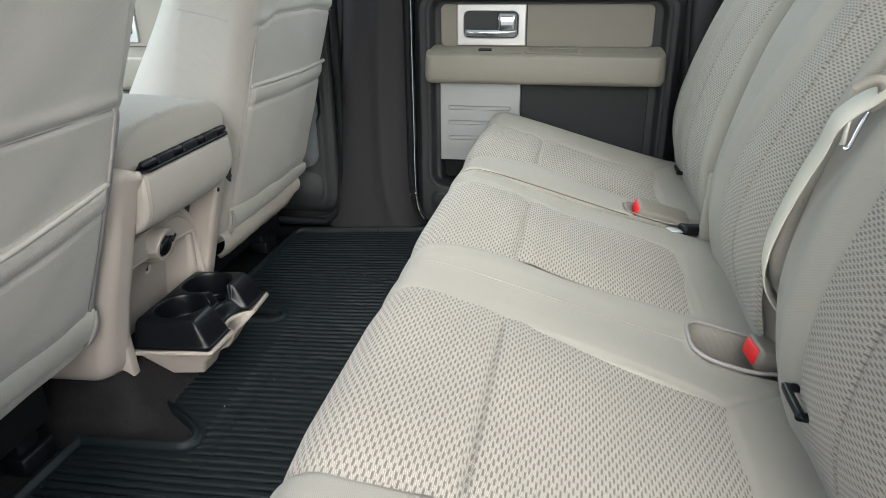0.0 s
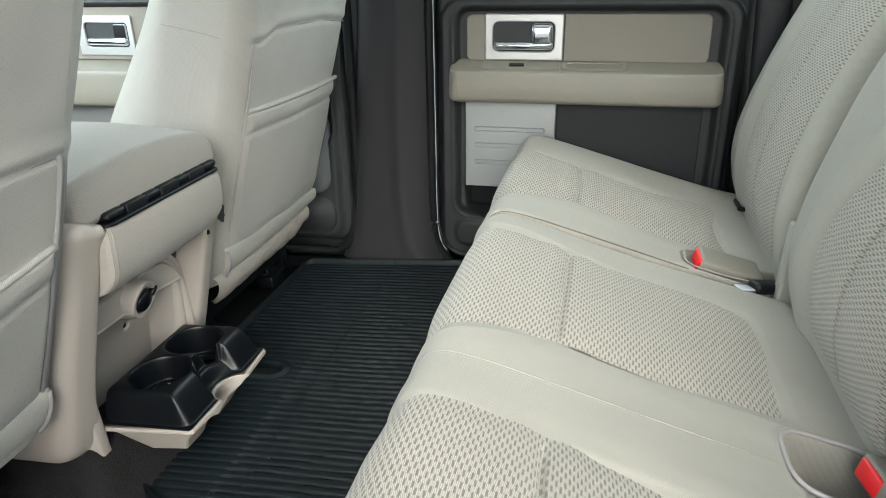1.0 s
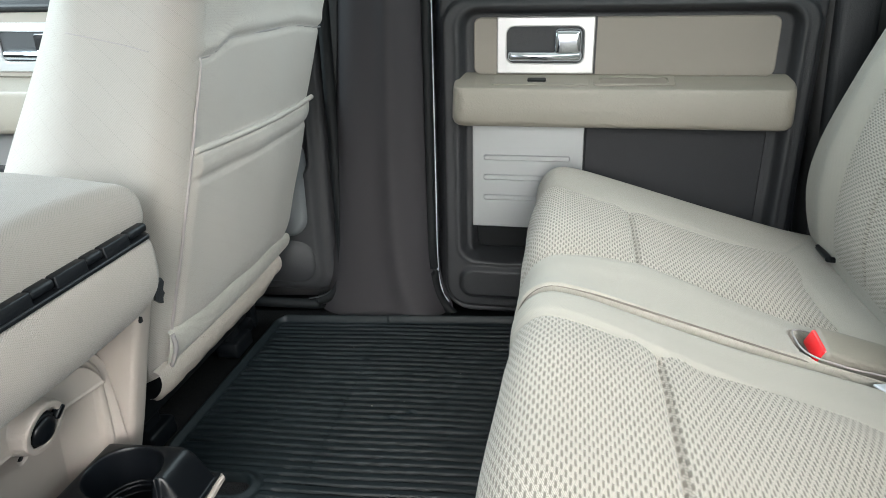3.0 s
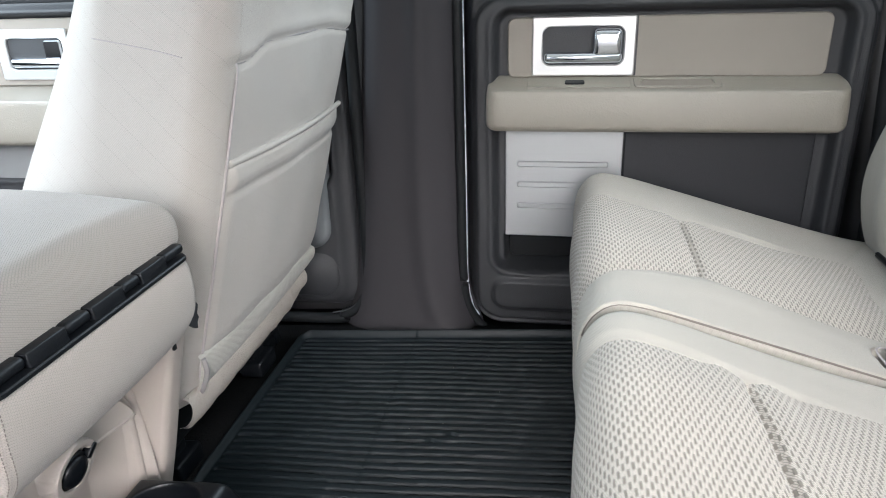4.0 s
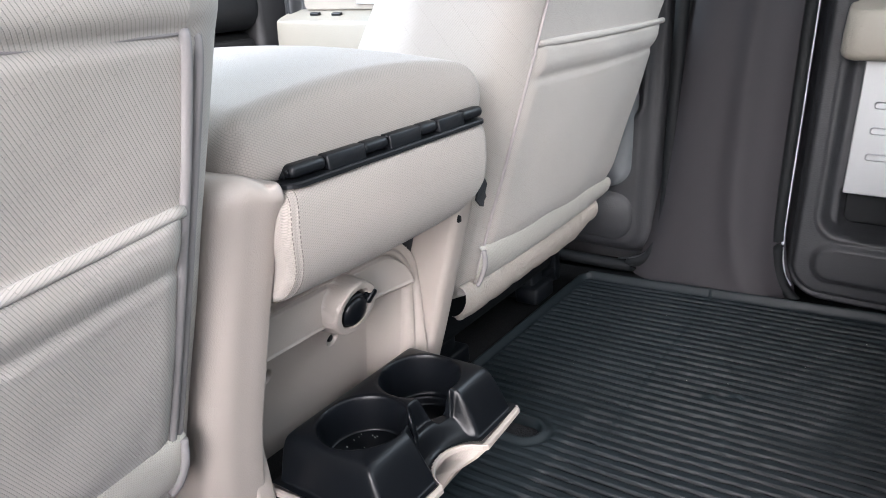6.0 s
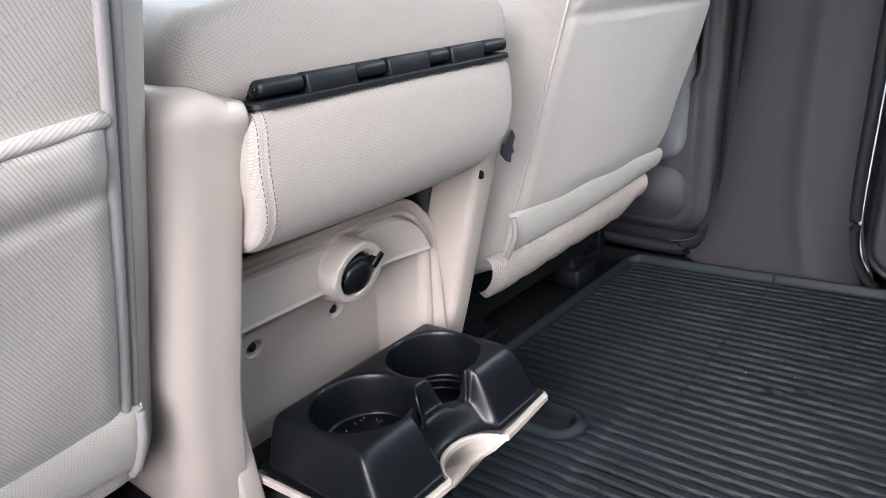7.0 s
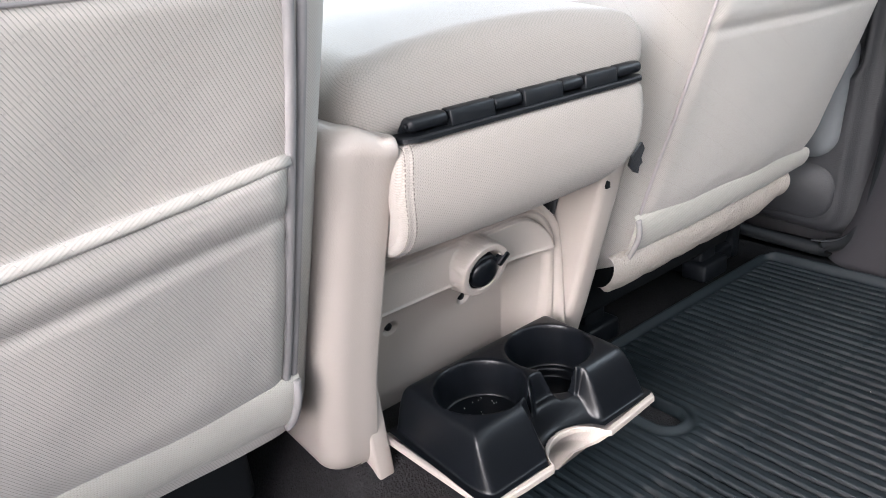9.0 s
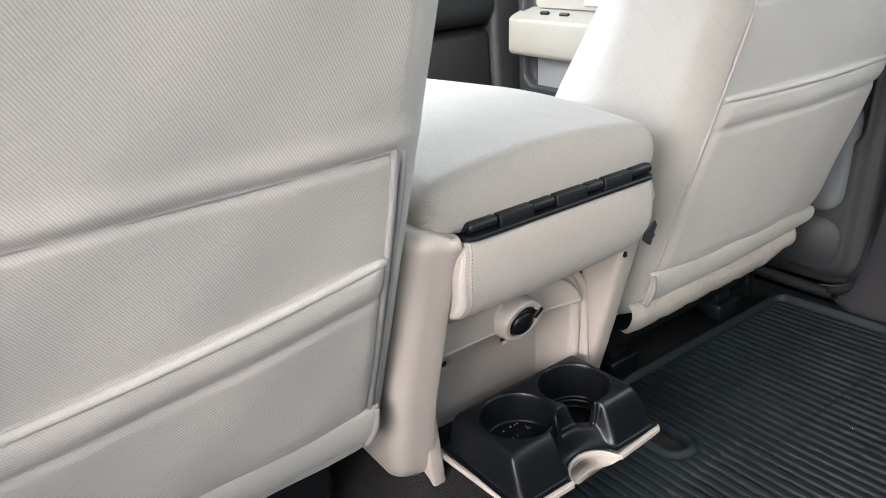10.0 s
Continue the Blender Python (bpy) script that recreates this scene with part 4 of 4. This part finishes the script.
# ---- console between the front seats ----
def console():
    root = thing("centre_console", (-0.1, -0.01, -0.011), "tan plastic centre console with cloth armrest and folded-out cup holder", "console")

    def lean(x, y, z):
        return (x + LEAN * z, y, z)

    def cover(x, y, z):
        # narrows and runs forward towards the floor
        k = float(ss(0.22, 0.09, z))
        top = float(ss(0.40, 0.456, z))
        drop = top * (0.012 * float(ss(-0.08, 0.02, x)) + 0.012 * float(ss(-0.185, -0.157, y)))
        return (x + LEAN * z + 0.004 * k, y + 0.006 * k, z - drop)
    # near cover: a broad round outer edge, a crisp inner one, rounded top and heel
    bm = bmesh.new()
    rings = []
    for z, inset in [(0.075 + 0.030 * (1 - math.cos(a)), 0.030 * (1 - math.sin(a))) for a in np.linspace(0.15, 1.57, 7)] + [(z, 0.0) for z in np.linspace(0.12, 0.425, 16)] + [(0.456 - 0.030 * (1 - math.sin(a)), 0.030 * (1 - math.cos(a))) for a in np.linspace(0.2, 1.5, 8)]:
        o = [(-0.50, -0.153), (-0.30, -0.153), (-0.10, -0.153)]
        o += [(0.027 + 0.003 * math.sin(a), -0.156 + 0.003 * math.cos(a)) for a in np.linspace(0, 1.57, 4)]
        o += [(0.030 - 0.0025 * k * k, -0.156 - 0.022 * k) for k in (0.4, 0.7, 1.0)]
        o += [(-0.0005 + 0.028 * math.cos(a), -0.178 - 0.028 * math.sin(a)) for a in np.linspace(0.15, 1.57, 9)]
        o += [(-0.10, -0.206), (-0.30, -0.206), (-0.50, -0.206)]
        ring = []
        for x, y in o:
            yi = y + inset * (0.5 if y < -0.165 else -0.5 if z < 0.11 else 0.0)
            xi = x - inset * (0.45 if x > -0.05 else 0.0)
            ring.append(bm.verts.new(cover(xi, yi, z)))
        rings.append(ring)
    n = len(rings[0])
    for p, q in zip(rings, rings[1:]):
        for k in range(n):
            bm.faces.new((p[k], p[(k + 1) % n], q[(k + 1) % n], q[k]))
    bm.faces.new(rings[0]), bm.faces.new(rings[-1])
    bmesh.ops.recalc_face_normals(bm, faces=bm.faces[:])
    part("side_cover", bm, TAN, root, "tan moulded side cover")
    rbox("foot", (0.030, -0.156, 0.045), (0.074, -0.136, 0.25), 0.003, TAN, root, "", 2, lambda x, y, z: (x + 0.05 * (z - 0.075), y - 0.07 * (z - 0.075), z), 20)
    rc = rbox("side_cover", (-0.50, 0.128, 0.060), (0.028, 0.162, 0.40), 0.009, TAN, root, "tan moulded side cover", 4, lambda x, y, z: (x + LEAN * z, y - 0.010 * float(ss(0.12, 0.34, z)), z), 26)
    for xx, zz in ((0.137, 0.320), (0.067, 0.142)):
        rbox("clip_slot", (xx - 0.002, 0.1225, zz - 0.010), (xx + 0.002, 0.1285, zz + 0.010), 0.001, SEAL, rc, "black clip slot", 1)
    rbox("foot", (-0.30, 0.131, -0.011), (0.016, 0.150, 0.12), 0.006, TAN, root, "", 2, lean, 14)
    # back wall with arch, ledge and outlet boss, as one moulding
    ys, zs = np.arange(-0.142, 0.135, 0.00125), np.arange(-0.01, 0.31, 0.00125)
    Y, Z = np.meshgrid(ys, zs)
    arch = rr(Y, Z, -0.30, 0.123, -0.20, 0.296, 0.062)
    corner = 0.058 + 0.24 * (0.213 - Z)
    H = np.clip((Y - corner) / (0.123 - corner), 0, 1) * np.maximum(0, 0.099 - 0.35 * Z)
    inner = rr(Y, Z, -0.30, 0.106, -0.2, 0.282, 0.05)
    ledge = ss(0.2345, 0.2365, Z) * ss(0.001, -0.003, inner)
    H = H + ledge * (0.022 - 0.010 * ss(0.238, 0.285, Z) + 0.002 * ss(0.241, 0.238, Z))
    H = np.where(inner > 0, H + 0.009 * ss(-0.001, 0.002, inner) - 0.004 * np.exp(-((arch + 0.007) / 0.002) ** 2), H)
    boss = np.hypot(Y + 0.008, Z - 0.252)
    H = np.where(boss < 0.034, np.maximum(H, 0.040 * ss(0.0335, 0.0295, boss)), H)
    H = H - 0.014 * ss(0.0225, 0.0212, boss)
    for yy, zz in ((-0.094, 0.200), (0.005, 0.197)):
        H = H - 0.008 * ss(0.009, 0.006, np.hypot(Y - yy, Z - zz))
    solid = arch < 0.002
    solid = solid[1:, 1:] & solid[:-1, :-1]
    sheet("back_wall", -0.036 + LEAN * Z + H, Y, Z, TAN, root, "recessed tan back wall of the console", keep=solid)
    rim = [(0.1225, z) for z in np.linspace(0.10, 0.232, 12)] + [(0.0605 + 0.062 * math.cos(a), 0.2335 + 0.062 * math.sin(a)) for a in np.linspace(0.05, 1.57, 16)] + [(y, 0.2955) for y in np.linspace(0.05, -0.14, 12)]
    tube("arch_rim", [(-0.0315 + LEAN * z, y, z) for y, z in rim], 0.0034, TAN, root, "rounded rim of the arch", 80, 10, up=(1, 0, 0))
    for yy, zz in ((-0.094, 0.200), (0.005, 0.197)):
        c = (-0.042 + LEAN * zz, yy, zz)
        tube("screw", [(c[0] - 0.004, yy, zz), (c[0] + 0.002, yy, zz)], 0.0045, HINGE, root, "recessed dark screw", 3, 12, up=(0, 1, 0))
    tilt = Matrix.Translation((0.083, -0.008, 0.2495)) @ pose(0, 0, 0, 0, math.degrees(math.atan(LEAN)), 0)
    ou = tube("outlet_ring", [tuple(tilt @ Vector((-0.012, 0, 0))), tuple(tilt @ Vector((0.001, 0, 0))), tuple(tilt @ Vector((0.004, 0, 0)))], 0.0205, HINGE, root, "black power outlet", 6, 28, up=(0, 1, 0))
    bm = bmesh.new()
    bmesh.ops.create_uvsphere(bm, u_segments=24, v_segments=12, radius=0.0178)
    for v in bm.verts:
        v.co = (v.co.x * 0.55 + 0.004, v.co.y, v.co.z)
    bmesh.ops.transform(bm, matrix=tilt, verts=bm.verts[:])
    part("outlet_cap", bm, BLACK, ou, "rounded black outlet cap")
    rbox("cap_tab", (0.000, 0.006, 0.014), (0.010, 0.014, 0.031), 0.002, BLACK, ou, "", 2, None, 0, tilt @ pose(0, 0, 0, -38, 0, 0))
    # Dark panel in the gap between the arch and the side cover.
    rbox("inner_panel", (-0.30, 0.1105, 0.250), (-0.024, 0.1175, 0.395), 0.003, CHARCOAL, root, "charcoal panel behind the arch", 2, lean, 0)
    # padded armrest: rear pad, hinge and lid
    prof = curve_points([(0.150, 0.4230), (0.168, 0.4240), (0.1795, 0.4235), (0.1845, 0.416), (0.1856, 0.399), (0.1842, 0.380), (0.1785, 0.360), (0.1680, 0.3430), (0.1530, 0.3310), (0.134, 0.3245), (0.11, 0.3220), (0.08, 0.3230), (0.04, 0.332)], 60)
    tang = np.gradient(prof, axis=0)
    tang /= np.linalg.norm(tang, axis=1)[:, None]
    outw = np.stack([-tang[:, 1], tang[:, 0]], -1)
    arc = np.concatenate([[0], np.cumsum(np.linalg.norm(np.diff(prof, axis=0), axis=1))])
    y0, y1, r0, r1 = -0.1520, 0.1300, 0.0090, 0.020
    yv = np.unique(np.concatenate([y0 + r0 * (1 - np.cos(np.linspace(0, 1.57, 9))), np.linspace(y0 + r0, y1 - r1, 70), y1 - r1 * (1 - np.sin(np.linspace(0, 1.57, 12)))]))

    def on_pad(k, y, lift=0.0):
        """A point of the pad's skin at place k along its side profile."""
        y = np.asarray(y, float)
        e0, e1 = np.clip((y0 + r0 - y) / r0, 0, 1), np.clip((y - y1 + r1) / r1, 0, 1)
        sink = r0 * (1 - np.sqrt(1 - e0 ** 2)) + r1 * (1 - np.sqrt(1 - e1 ** 2))
        groove = 0.0012 * np.exp(-((y + 0.1450) / 0.0012) ** 2)
        crown = 0.003 * (1 - ((y + 0.012) / 0.142) ** 2)
        d = lift + crown - sink - groove
        zz = prof[k, 1] + outw[k, 1] * d
        return prof[k, 0] + outw[k, 0] * d, y - 0.020 * ss(0.368, 0.322, zz) * ss(0.03, 0.13, y) - 0.006 * np.exp(-((zz - 0.388) / 0.03) ** 2) * ss(-0.06, -0.14, y), zz
    K, Yv = np.meshgrid(np.arange(60), yv, indexing="ij")
    px, py, pz = on_pad(K, Yv)
    pd = sheet("armrest_pad", px, py, pz, ARM_CLOTH, root, "stitched beige cloth armrest end", uv=(py, arc[:, None] + 0 * py))
    for col, yy, flip_ in ((0, y0, False), (-1, y1, True)):
        f = np.linspace(0, 1, 8)[None, :]
        ex, ez = px[:, [col]] * (1 - f) + 0.11 * f, pz[:, [col]] * (1 - f) + 0.385 * f
        ey = py[:, [col]] + (0.003 if flip_ else 0.004) * np.sin(f * 1.57)
        sheet("side_panel", ex, ey, ez, ARM_CLOTH, pd, "ribbed cloth side of the pad", uv=(ez, ex), flip=flip_)
    for yy in (-0.1482, -0.1422):
        for k in range(4, 45):
            q = [np.array(on_pad(j, yy, -0.0002), float) for j in (k, k + 1)]
            q[1] = q[0] + (q[1] - q[0]) * 0.62
            tube("stitch", q, 0.0005, THREAD, pd, "", 3, 5, smoothline=False, up=(0, 1, 0))
    hg = slab("hinge", rounded(-0.1500, 0.1225, -0.1872, -0.140, 0.014), 0.0, 0.0042, HINGE, root, Matrix.Translation((0, 0, 0.4252)) @ Matrix(((0, 0, -1, 0), (1, 0, 0, 0), (0, -1, 0, 0), (0, 0, 0, 1))), 0.0012, "black plastic piano hinge")
    cuts_ = (-0.143, -0.106, -0.062, -0.030, 0.014, 0.042, 0.084, 0.121)
    for k, (a, b) in enumerate(zip(cuts_, cuts_[1:])):
        if k % 2 == 0:
            rbox("knuckle", (0.158, a + 0.0004, 0.4312), (0.1826, b - 0.0004, 0.4418), 0.0046, HINGE, hg, "rounded hinge knuckle", 5)
        else:
            rbox("hinge_leaf", (0.150, a + 0.0002, 0.4285), (0.1838, b - 0.0002, 0.4418), 0.0014, HINGE, hg, "flat hinge leaf", 2, lambda x, y, z: (x - 0.10 * max(0.0, z - 0.43), y, z))
    rbox("hinge_leaf", (0.146, -0.143, 0.430), (0.172, 0.121, 0.4415), 0.002, HINGE, hg, "flat hinge leaf", 2)
    tube("hinge_pin", [(0.1768, -0.1440, 0.4362), (0.1768, -0.1428, 0.4362)], 0.0020, BLACK, hg, "hinge pin", 3, 12)

    def lid(x, y, z):
        k = (y + 0.02) / 0.155
        t = (0.175 - x) / 0.42
        crown = 0.014 * (1 - k * k) + 0.026 * math.sin(min(1, max(0, t * 1.6)) * 1.57)
        return (x, y, z + crown * float(ss(0.44, 0.475, z)))
    rbox("armrest_lid", (-0.30, -0.186, 0.425), (0.174, 0.146, 0.480), 0.024, ARM_CLOTH, root, "padded beige cloth armrest lid, slightly stained", 6, lid, 36)
    rbox("console_body", (-0.52, -0.15, 0.02), (-0.06, 0.14, 0.42), 0.02, DARK, root, "", 3, lambda x, y, z: (x + 0.2 * z, y, z), 4)
    # torn strap end beside the pad
    bm = bmesh.new()
    pts = ((0, 0), (0.022, 0.010), (0.028, 0.002), (0.020, -0.006), (0.023, -0.012), (0.016, -0.014), (0.013, -0.021), (0.006, -0.018), (-0.006, -0.008))
    lo = [bm.verts.new((0.148 - 0.2 * a, 0.148 + a, 0.340 + b)) for a, b in pts]
    hi = [bm.verts.new((0.151 - 0.2 * a, 0.148 + a, 0.340 + b)) for a, b in pts]
    bm.faces.new(lo), bm.faces.new(hi)
    for k in range(len(pts)):
        bm.faces.new((lo[k], lo[k - 1], hi[k - 1], hi[k]))
    bmesh.ops.recalc_face_normals(bm, faces=bm.faces[:])
    part("torn_strap", bm, CHARCOAL, root, "torn dark plastic tab", smooth=False)

    # fold-out cup holder
    cup_holder(root)


def cup_holder(root):
    xs, ys = np.arange(0.052, 0.226, 0.0011), np.arange(-0.136, 0.118, 0.0011)
    X, Y = np.meshgrid(xs, ys)
    c1, c2, rad = (0.126, -0.057), (0.124, 0.042), 0.0455
    # drafted walls with soft edges: the rim's rectangle above, a wider one at the tray
    over = [0.5 * (q + np.sqrt(q * q + e)) for q, e in ((1 - (0.205 - X) / 0.025, 0.08), (1 - (X - 0.061) / 0.006, 0.2), (1 - (Y + 0.1225) / 0.011, 0.16), (1 - (0.1035 - Y) / 0.0065, 0.2))]
    k = np.clip(1.02 - sum(o ** 2.2 for o in over) ** (1 / 2.2), 0, 1)
    Z = 0.1045 + 0.0505 * k
    r1, r2 = np.hypot(X - c1[0], Y - c1[1]), np.hypot(X - c2[0], Y - c2[1])
    # valley between the cups, leaving each cup its thin wall
    v = rr(X, Y, 0.152, 0.30, -0.047, 0.036, 0.012)
    notch = np.hypot(X - 0.2235, (Y + 0.012) / 1.08) - 0.0385
    dip = 0.1045 + 0.024 * ss(0.210, 0.160, X) * ss(0.001, 0.020, notch)
    free = ss(0.002, 0.008, r1 - rad) * ss(0.002, 0.008, r2 - rad) * ss(0.003, -0.009, v)
    Z = Z + (np.minimum(Z, dip) - Z) * free
    for r_, deep in ((r1, 0.040), (r2, 0.050)):
        Z = np.minimum(Z, np.where(r_ < rad + 0.004, 0.1545 - deep * ss(rad + 0.0015, rad - 0.0045, r_), 9))
    # a wide open slot in one cup's wall, a narrow one in the other's
    for slot, low, cx in ((rr(X, Y, 0.12, 0.24, 0.003, 0.031, 0.012), 0.031, c2[0] + 0.008), (rr(X, Y, 0.12, 0.24, -0.038, -0.026, 0.005), 0.028, c1[0] + 0.012)):
        Z = np.where(X > cx, np.minimum(Z, 0.1555 - low * ss(0.003, -0.006, slot) + 0.05 * ss(0.0025, 0.004, slot)), Z)
    Z = Z - 0.010 * ss(0.036, 0.033, r2) * (r2 < 0.05)
    Z = np.maximum(Z, 0.092)
    tray = rr(X, Y, 0.058, 0.2105, -0.1305, 0.1065, 0.004)
    keep = (np.maximum(tray, -notch) < 0)
    keep = keep[1:, 1:] & keep[:-1, :-1] & keep[1:, :-1] & keep[:-1, 1:]
    ch = sheet("cup_holder", X, Y, Z, BLACK, root, "black moulded cup holder with two cups", keep=keep)
    # tan door under it with a scooped finger notch
    bm = bmesh.new()
    out = [(0.060, -0.137), (0.130, -0.133), (0.207, -0.128), (0.2125, -0.124), (0.2155, -0.085), (0.2165, -0.051)]
    out += [(0.2215 - 0.034 * math.cos(radians(a)), -0.012 + 0.037 * math.sin(radians(a))) for a in range(-78, 79, 6)]
    out += [(0.2195, 0.028), (0.2170, 0.070), (0.2145, 0.103), (0.2085, 0.108), (0.130, 0.111), (0.060, 0.113)]
    rings = []
    for z, x0, kx, ky in ((0.088, 0.064, 0.90, 0.90), (0.1030, 0.060, 0.965, 0.965), (0.1030, 0.060, 0.99, 0.99), (0.1022, 0.060, 1.0, 1.0), (0.0972, 0.060, 1.0, 1.0), (0.0960, 0.062, 0.97, 0.96), (0.085, 0.070, 0.86, 0.86), (0.060, 0.084, 0.60, 0.74), (0.030, 0.100, 0.38, 0.59)):
        rings.append([bm.verts.new((x0 + (x - 0.060) * kx, -0.012 + (y + 0.012) * ky, z)) for x, y in out])
    n = len(out)
    for a, b in zip(rings, rings[1:]):
        for k in range(n):
            bm.faces.new((a[k], a[(k + 1) % n], b[(k + 1) % n], b[k]))
    bm.faces.new(rings[-1]), bm.faces.new(rings[0])
    bmesh.ops.recalc_face_normals(bm, faces=bm.faces[:])
    part("holder_door", bm, TAN, ch, "tan plastic door of the cup holder", smooth=False)
    return ch


console()


# ---- belts and anchors ----
def centre_belt():
    root = thing("seat_belt", (1.07, -0.24, 0.29), "off-white shoulder belt with guide and metal tongue over the seat back", "seat belt")
    P = [(1.110, -0.245, 0.235), (1.075, -0.238, 0.265), (1.050, -0.238, 0.305), (1.046, -0.245, 0.345), (1.053, -0.256, 0.39), (1.067, -0.277, 0.45), (1.075, -0.291, 0.480), (1.079, -0.302, 0.505), (1.082, -0.307, 0.515), (1.087, -0.312, 0.523), (1.094, -0.319, 0.532), (1.107, -0.332, 0.547), (1.135, -0.358, 0.590), (1.19, -0.40, 0.68), (1.25, -0.44, 0.80)]
    ribbon("webbing", P, 0.038, 0.0022, (0.15, 1.0, 0.25), STRAP, root, "off-white woven webbing")
    tube("guide", [(1.085, -0.327, 0.5475), (1.092, -0.329, 0.5525), (1.101, -0.332, 0.5565), (1.107, -0.334, 0.5545), (1.1095, -0.334, 0.546), (1.107, -0.334, 0.536), (1.100, -0.332, 0.530)], 0.0056, ARM, root, "beige open belt guide", 60, 12)
    rbox("folded_tag", (1.081, -0.330, 0.494), (1.084, -0.322, 0.520), 0.001, STRAP, root, "crumpled white tag", 2, lambda x, y, z: (x + 0.0035 * math.sin(z * 700) + 0.35 * (z - 0.5), y + 0.002 * math.sin(z * 500), z), 24)
    tube("tongue", [(1.098, -0.335, 0.528), (1.092, -0.335, 0.511), (1.086, -0.335, 0.494), (1.081, -0.334, 0.4925)], 0.0022, CHROME, root, "bent chrome belt tongue", 40, 8)


centre_belt()


def anchor(x, y, z):
    root = thing("child_seat_anchor", (x, y, z), "black wire child seat anchor between cushion and back", "anchor", group="seat anchors")
    tube("loop", [(x + 0.045, y + 0.026, z - 0.004), (x + 0.004, y + 0.026, z - 0.001), (x, y + 0.022, z), (x, y - 0.022, z + 0.001), (x + 0.004, y - 0.026, z - 0.001), (x + 0.045, y - 0.026, z - 0.004)], 0.0050, BLACK, root, "", 60, 8)


anchor(1.043, -0.413, 0.252)
anchor(1.052, 0.592, 0.204)


def crumbs():
    """Specks of grit in the cup and on the mat."""
    rnd = random.Random(5)
    bm = bmesh.new()
    spots = [(0.126 + rnd.uniform(-0.028, 0.034), -0.057 + rnd.uniform(-0.03, 0.03), 0.1155) for _ in range(34)]
    spots += [(rnd.uniform(0.05, 0.55), rnd.uniform(-0.6, 0.7), 0.0012) for _ in range(26)]
    for c in spots:
        r = rnd.uniform(0.0003, 0.0007)
        bmesh.ops.create_icosphere(bm, subdivisions=1, radius=r, matrix=Matrix.Translation(c) @ pose(0, 0, 0, rnd.uniform(0, 90), rnd.uniform(0, 90), 0) @ Matrix.Diagonal((1.8, 1, 0.6, 1)))
    bmesh.ops.create_icosphere(bm, subdivisions=2, radius=0.003, matrix=Matrix.Translation((0.1105, -0.346, 0.275)) @ Matrix.Diagonal((0.4, 0.9, 1.2, 1)))
    tagged(part("grit", bm, STRAP), "pale specks of grit on mat and cup holder", "grit", kind="stuff")


crumbs()
